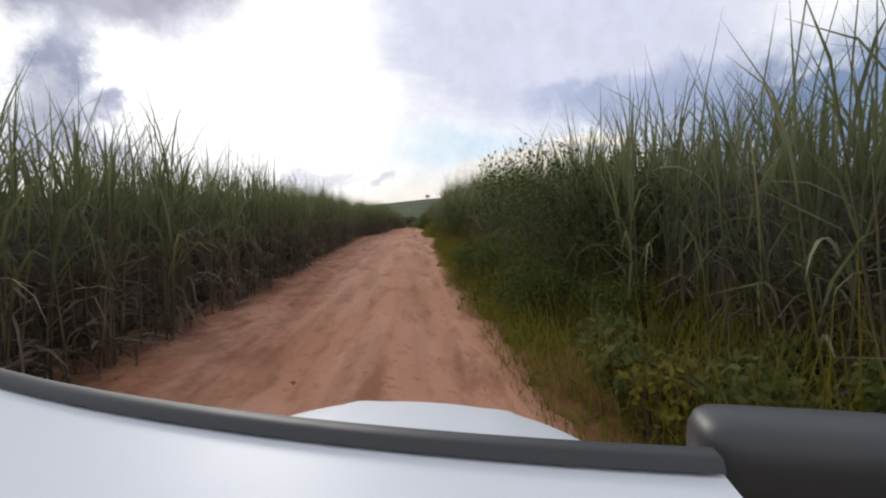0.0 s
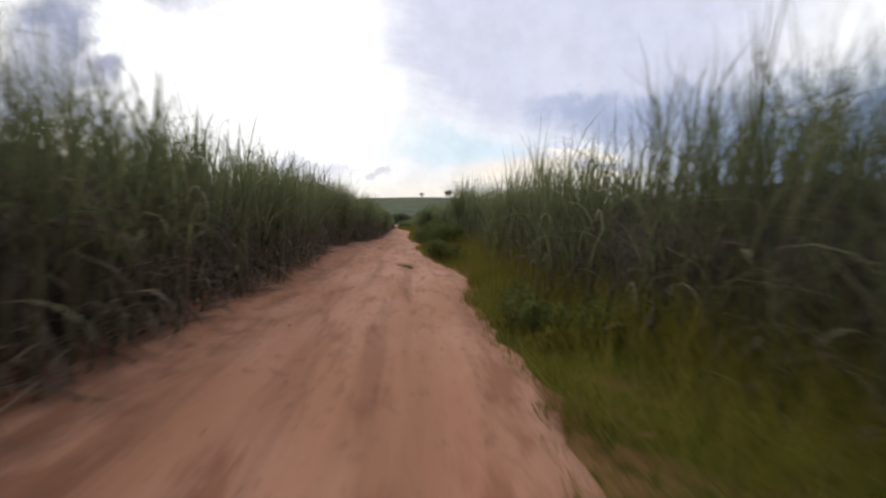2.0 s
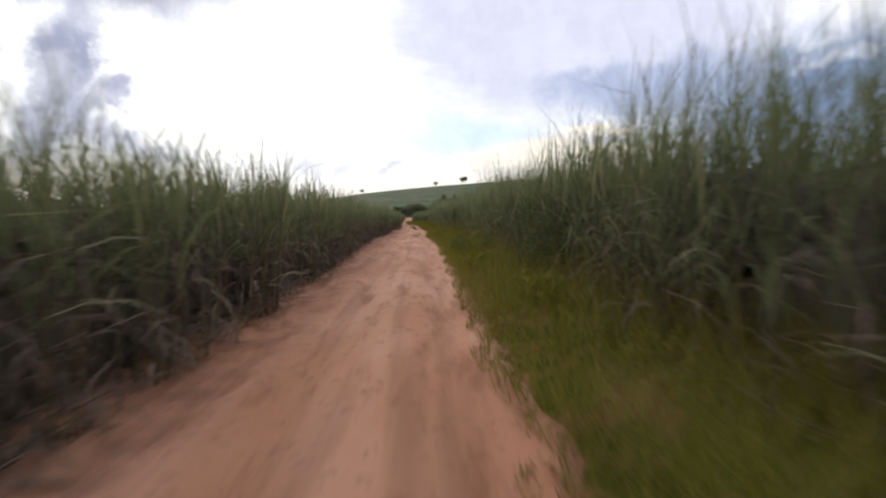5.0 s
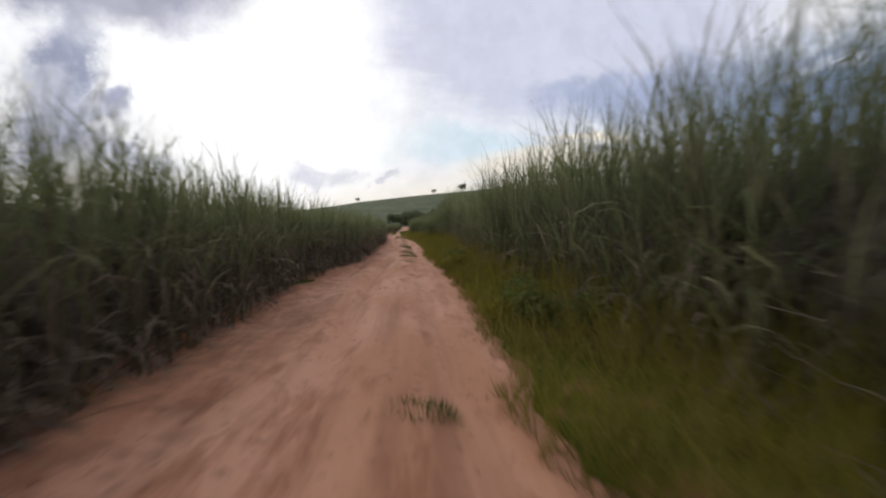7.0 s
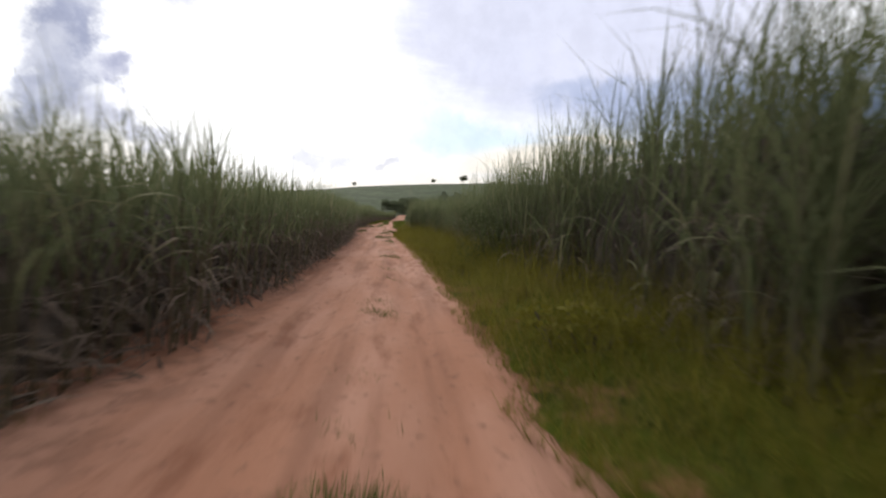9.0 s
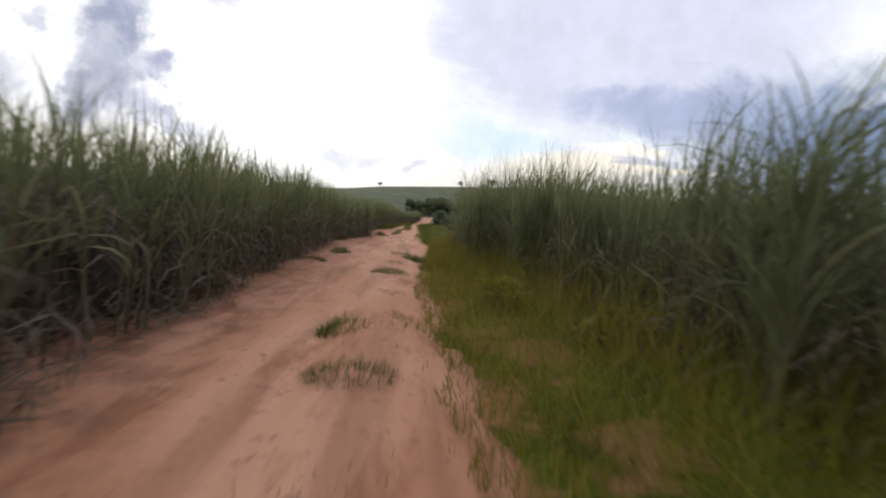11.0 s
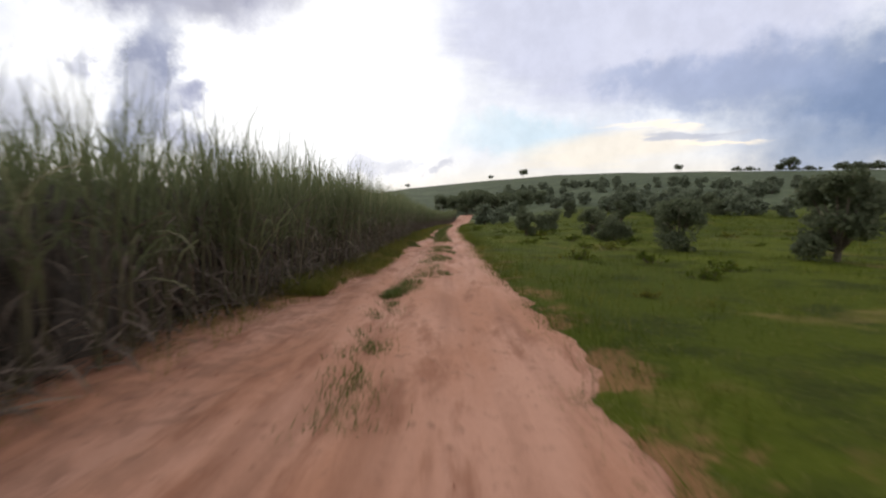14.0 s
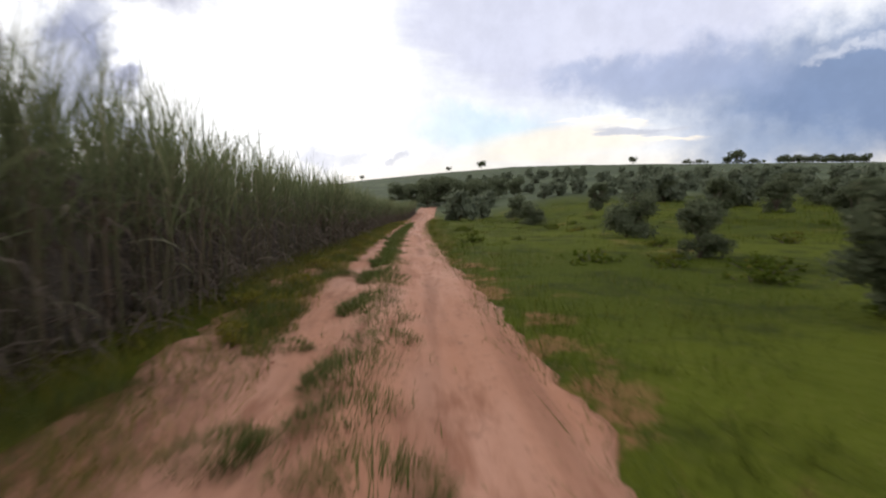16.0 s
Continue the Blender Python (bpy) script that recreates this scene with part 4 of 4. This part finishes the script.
def make_clump(seed, label):
    """A single tall clump of cane: a few stalks and a fountain of long blades."""
    rng = np.random.default_rng(seed)
    root = tagged(new("cane_clump"), label, "sugar cane", "tall clumps on the verge")
    feet = []
    for i in range(9):
        a, b = rng.uniform(0, 6.283), rng.uniform(0.02, 0.28)
        foot = np.array([math.cos(a) * b, math.sin(a) * b, -0.05])
        tip = np.array([foot[0] * 2.0, foot[1] * 2.0, rng.uniform(1.7, 2.3)])
        bm = bmesh.new()
        tube(bm, foot, tip, 0.017, 0.009, 5)
        part("stalk", bm, CANE_STEM, root)
        feet.append((foot, tip))
    k = 230
    pick = rng.integers(0, len(feet), k)
    f = rng.uniform(0.25, 1.0, k)[:, None]
    base = np.array([feet[i][0] for i in pick]) * (1 - f) + np.array([feet[i][1] for i in pick]) * f
    v, q = blades(rng, base, rng.uniform(0, 6.283, k), np.radians(rng.uniform(62, 87, k)), np.radians(rng.uniform(25, 100, k)),
                  rng.uniform(0.9, 1.7, k), rng.uniform(0.016, 0.030, k), 5)
    ob = tagged(new("foliage", fast_mesh("foliage", v, q, [CANE_GREEN])), kind="stuff")
    ob.parent = root
    return root


CLUMPS = [make_clump(76, "tall clump of cane with a fountain of blades"), make_clump(77, "high cane clump with long arching blades")]
for i, (y, u, s) in enumerate([(51, 3.0, 1.05), (91, 3.2, 1.1), (126.5, 2.7, 1.05),
                               (137.5, 3.2, 0.95), (146, 2.9, 1.15), (154, 3.3, 1.1), (170, 3.6, 1.2), (196.5, 3.1, 1.05), (204, 3.0, 1.1), (207.5, 2.3, 1.05), (24, 2.5, 1.1), (27, 2.6, 1.1),
                               (41, -3.4, 1.0), (49, -3.3, 1.05), (60, -3.0, 1.0), (240, -3.7, 1.0), (246, -3.8, 1.05), (255, -3.9, 1.05)]):
    stand(CLUMPS[i % 2], y, u, s, i * 47.0, first=i < 2)


def make_fan(seed, label):
    """A high plume of cane: a spray of stiff, nearly straight blades over a leafy foot."""
    rng = np.random.default_rng(seed)
    root = tagged(new("cane_clump"), label, "sugar cane", "tall clumps on the verge")
    for i in range(10):
        a, b = rng.uniform(0, 6.283), rng.uniform(0.02, 0.30)
        bm = bmesh.new()
        tube(bm, (math.cos(a) * b, math.sin(a) * b, -0.05), (math.cos(a) * b * 1.7, math.sin(a) * b * 1.7, rng.uniform(2.0, 2.6)), 0.018, 0.009, 5)
        part("stalk", bm, CANE_STEM, root)
    groups = []
    for k, low, high, inc, bend, length in ((170, 1.7, 2.5, (60, 89), (4, 34), (1.2, 2.0)), (170, 0.5, 2.3, (50, 86), (40, 110), (0.8, 1.4))):
        a, b = rng.uniform(0, 6.283, k), 0.34 * np.sqrt(rng.uniform(0, 1, k))
        base = np.stack([np.cos(a) * b, np.sin(a) * b, rng.uniform(low, high, k)], 1)
        v, q = blades(rng, base, a + rng.normal(0, 0.5, k), np.radians(rng.uniform(*inc, k)), np.radians(rng.uniform(*bend, k)), rng.uniform(*length, k), rng.uniform(0.018, 0.032, k), 4)
        groups.append((v, q, 0))
    v, q, m = gather(groups)
    ob = tagged(new("foliage", fast_mesh("foliage", v, q, [CANE_GREEN])), kind="stuff")
    ob.parent = root
    return root


FANS = [make_fan(79, "tall plume of stiff green cane blades"), make_fan(80, "high fan of long straight cane blades")]
for i, (y, u, s) in enumerate([(62.1, 3.0, 1.05), (79.3, 3.0, 0.84), (83.6, 2.7, 1.0), (82.0, 3.0, 0.9), (63.0, 3.5, 1.0), (70.2, 3.0, 0.80), (69.0, 3.2, 0.84)]):
    stand(FANS[i % 2], y, u, s, i * 61.0, first=i < 2)


# ---------------------------------------------------------------- tufts on the track
def make_tuft(seed, radius, tall, count):
    rng = np.random.default_rng(seed)
    r = radius * np.sqrt(rng.uniform(0, 1, count))
    a = rng.uniform(0, 6.283, count)
    v, q = blades(rng, np.stack([np.cos(a) * r * 0.7, np.sin(a) * r, np.full(count, -0.03)], 1), a + rng.normal(0, 0.9, count),
                  np.radians(rng.uniform(20, 85, count)), np.radians(rng.uniform(10, 70, count)),
                  tall * rng.uniform(0.5, 1.2, count) * (1.15 - r / radius * 0.6), rng.uniform(0.010, 0.020, count), 1)
    return tagged(new("grass_tuft", fast_mesh("grass_tuft", v, q, [TUFT])), "green grass tuft growing on the dirt track", "grass tuft", "tufts on the track")


TUFTS = [make_tuft(81, 0.26, 0.20, 1500), make_tuft(82, 0.22, 0.16, 1100), make_tuft(83, 0.36, 0.18, 2000)]
TUFT_SPOTS = [(29.7, -0.45), (32, 0.2), (52, 0.0), (131, -0.27), (136.4, 0.0), (156.5, -0.1), (159.8, -0.2), (163.9, 0.0), (166.8, -0.1), (168.5, -0.2), (183, -0.1), (193, -0.2),
              (197, -0.4), (198.8, -0.75), (204.9, -0.4), (206.5, -2.9), (210.8, -2.7), (209.5, 0.25), (209.6, -2.5), (211, 0.0), (226.6, -1.9), (229.3, -2.2),
              (231.5, -2.3), (231.6, -0.95), (232.0, -0.75), (241.2, -0.95), (241.8, -0.8), (242.6, -0.7), (243.6, -0.4), (244.4, -0.2),
              (252, -0.34), (256, -1.7), (257, -2.0), (263, -2.2), (268.2, -1.6), (269.8, -2.2), (271.7, -2.4), (266, -1.35), (274, -1.9), (277, -2.3)]
TUFT_SPOTS += [(y, float(np.interp(y, STRIP[:, 0], STRIP[:, 1])) + 0.18 * math.sin(y * 1.9)) for y in np.arange(245.5, 312, 0.95) if not 255.5 < y < 259]
TUFT_SPOTS += [(248 + 2.1 * i, -2.45 + 0.35 * math.sin(i * 2.7)) for i in range(33)]
for i, (y, u) in enumerate(TUFT_SPOTS):
    stand(TUFTS[i % 3], y, u, (0.6 if y < 120 else 1.45 if y < 215 else 1.25 if y < 259 else 1.6) + 0.5 * math.sin(i * 2.3) ** 2, i * 67.0, first=i < 3)


def build_clods():
    rng = np.random.default_rng(91)
    k = 420
    y = rng.uniform(2, 300, k)
    s = rng.uniform(0, 1, k)
    s = np.where(rng.uniform(0, 1, k) < 0.5, s ** 2 * 0.5, s)
    u = left_edge(y) + 0.15 + (right_edge(y) - left_edge(y) - 0.3) * s
    size = rng.uniform(0.008, 0.030, k) * np.where(rng.uniform(0, 1, k) < 0.08, 1.25, 1)
    octa = np.array([(1, 0, 0), (0, 1, 0), (-1, 0, 0), (0, -1, 0), (0, 0, 1), (0, 0, -1)], float)
    v = octa[None] * size[:, None, None] * rng.uniform(0.6, 1.3, (k, 6, 1))
    v[..., 2] *= 0.7
    v += np.stack([line(y) + u, y, hill(line(y) + u, y) + 0.006], 1)[:, None]
    tri = np.array([(0, 1, 4), (1, 2, 4), (2, 3, 4), (3, 0, 4), (1, 0, 5), (2, 1, 5), (3, 2, 5), (0, 3, 5)])
    f = (np.arange(k) * 6)[:, None, None] + tri[None]
    tagged(new("dirt_clods", fast_mesh("dirt_clods", v.reshape(-1, 3), f.reshape(-1, 3), [CLOD], shade=False)),
           "loose dark clods of earth on the track", "clods", kind="stuff")


build_clods()


# ---------------------------------------------------------------- the car
PAINT = plain("white_car_paint", (0.62, 0.645, 0.68), 0.5, coat=0.0, scale=3.0, vary=0.05)
RUBBER = plain("black_rubber", (0.035, 0.035, 0.037), 0.55)
PLASTIC = plain("black_plastic", (0.05, 0.05, 0.052), 0.45)
RIM = plain("silver_rim", (0.55, 0.55, 0.56), 0.3, metal=0.9)
LAMP = plain("clear_lamp", (0.75, 0.78, 0.8), 0.08, coat=1.0)
RED_LAMP = plain("red_lamp", (0.45, 0.02, 0.02), 0.15, coat=1.0)


def glass_material():
    m, n = material("tinted_glass")
    surface(n, principled(n, (0.02, 0.025, 0.028), 0.04, coat=1.0))
    return m


GLASS = glass_material()


def loft(rows):
    """Skin over rows of points, one row after another along the car."""
    bm = bmesh.new()
    made = [[bm.verts.new(p) for p in row] for row in rows]
    for a, b in zip(made, made[1:]):
        for i in range(len(a) - 1):
            bm.faces.new((a[i], a[i + 1], b[i + 1], b[i]))
    bmesh.ops.recalc_face_normals(bm, faces=bm.faces)
    return bm


def box(lo, hi, bevel=0.02, segments=3):
    bm = bmesh.new()
    bmesh.ops.create_cube(bm, size=1.0)
    for v in bm.verts:
        v.co = Vector([lo[i] + (hi[i] - lo[i]) * (v.co[i] + 0.5) for i in range(3)])
    bmesh.ops.bevel(bm, geom=bm.edges[:], offset=bevel, segments=segments, affect="EDGES", profile=0.6)
    return bm


def disc(radius, width, bevel, centre, sides=28):
    bm = bmesh.new()
    bmesh.ops.create_cone(bm, cap_ends=True, segments=sides, radius1=radius, radius2=radius, depth=width)
    rim = [e for e in bm.edges if len(e.link_faces) == 2 and any(len(f.verts) > 4 for f in e.link_faces)]
    bmesh.ops.bevel(bm, geom=rim, offset=bevel, segments=3, affect="EDGES")
    bmesh.ops.transform(bm, matrix=pose(*centre, 0, 90, 0), verts=bm.verts)
    return bm


def header(u):
    """How far forward the roof's front edge lies, u metres from the car's middle."""
    return 0.5955 - 0.128 * u + 0.2 * u * u


def build_car():
    car = tagged(new("car"), "white hatchback standing on the dirt track", "car")
    us = np.linspace(-0.66, 0.66, 19)
    crown = lambda u: 1.374 - 0.009 * (u / 0.62) ** 2
    # roof, with its rubber strip along the screen
    part("roof", loft([[(u, header(u) * (1 - k) + (-1.55) * k, crown(u) + 0.035 * math.sin(k * 3.0)) for u in us] for k in np.linspace(0, 1, 12)]), PAINT, car, "white painted roof")
    part("screen_seal", loft([[(u, header(u) + dy, crown(u) + dz) for u in us] for dy, dz in ((-0.012, 0.004), (-0.004, 0.014), (0.020, 0.012), (0.034, 0.0), (0.034, -0.02))]), RUBBER, car, "dark rubber strip along the windscreen")
    screen = lambda u, k: (u * (1 + 0.12 * k), header(u) + 0.012 + (1.22 - header(u) - 0.25 * u * u) * k, crown(u) - 0.004 - (crown(u) - 0.94) * k)
    part("windscreen", loft([[screen(u, k) for u in us] for k in np.linspace(0, 1, 6)]), GLASS, car, "tinted windscreen")
    # bonnet with a crease to each side of the middle
    def bonnet(u, k):
        fold = 0.012 * math.exp(-((abs(u) - 0.36) / 0.05) ** 2)
        nose = -0.02 * max(0.0, k - 0.85) / 0.15
        return (u * (1 - 0.06 * k), 1.16 - 0.22 * u * u + (2.12 - 1.16 - 0.12 * u * u) * k, 0.925 - 0.165 * k - 0.06 * (u / 0.76) ** 4 + fold + nose)
    ub = np.linspace(-0.76, 0.76, 25)
    part("bonnet", loft([[bonnet(u, k) for u in ub] for k in np.linspace(0, 1, 12)]), PAINT, car, "white bonnet with a crease")
    # flanks: lofted along the car
    for s in (-1, 1):
        rows = []
        for y, w, top in ((2.10, 0.66, 0.60), (1.95, 0.74, 0.64), (1.5, 0.80, 0.74), (1.1, 0.81, 0.80), (0.3, 0.82, 0.88), (-0.8, 0.82, 0.90), (-1.5, 0.80, 0.90), (-1.85, 0.74, 0.88)):
            rows.append([(s * (w - 0.04), y, top), (s * w, y, top - 0.08), (s * (w + 0.015), y, 0.5), (s * (w - 0.02), y, 0.28), (s * (w - 0.10), y, 0.22)])
        part("flank", loft(rows), PAINT, car)
        side = [[(s * 0.78, 1.05, 0.82), (s * 0.78, -1.6, 0.89)], [(s * 0.745, 0.78, 1.10), (s * 0.745, -1.6, 1.14)], [(s * 0.665, 0.60, 1.335), (s * 0.665, -1.5, 1.345)]]
        part("side_window", loft(side), GLASS, car, "dark side glass")
        part("door_mirror", box((s * 0.97 - 0.19, 0.96, 1.07 if s > 0 else 0.93), (s * 0.97 + 0.19, 1.12, 1.235 if s > 0 else 1.095), 0.065, 4), PLASTIC, car, "black plastic door mirror")
        part("headlight", box((s * 0.58 - 0.13, 1.93, 0.50), (s * 0.58 + 0.13, 2.10, 0.63), 0.04), LAMP, car, "clear headlight")
        part("tail_light", box((s * 0.66 - 0.09, -1.90, 0.62), (s * 0.66 + 0.09, -1.80, 0.88), 0.03), RED_LAMP, car, "red tail light")
        for y in (1.38, -1.12):
            tyre = part("tyre", disc(0.285, 0.175, 0.035, (s * 0.74, y, 0.283)), RUBBER, car)
            part("rim", disc(0.185, 0.06, 0.015, (s * 0.81, y, 0.283)), RIM, tyre, "silver wheel rim")
    part("front_bumper", box((-0.70, 1.95, 0.24), (0.70, 2.18, 0.58), 0.07, 4), PAINT, car)
    part("grille", box((-0.34, 2.15, 0.42), (0.34, 2.20, 0.54), 0.015), PLASTIC, car, "black grille")
    part("rear_bumper", box((-0.74, -1.98, 0.24), (0.74, -1.78, 0.60), 0.07, 4), PAINT, car)
    part("tailgate", loft([[(u, -1.86, 0.55) for u in us], [(u, -1.84, 0.92) for u in us]]), PAINT, car)
    part("rear_window", loft([[(u, -1.84, 0.92) for u in us], [(u * 0.95, -1.56, crown(u) + 0.0) for u in us]]), GLASS, car)
    part("underbody", box((-0.70, -1.8, 0.20), (0.70, 2.0, 0.34), 0.04), PLASTIC, car)
    for u in (-0.25, 0.32):
        bm = bmesh.new()
        tube(bm, (u, 1.20, 0.955), (u - 0.45, 1.13, 0.985), 0.010, 0.008)
        part("wiper", bm, RUBBER, car)
    car.matrix_basis = pose(-0.52, 0.0, 0.0, 0.8, 0, -17)


build_car()
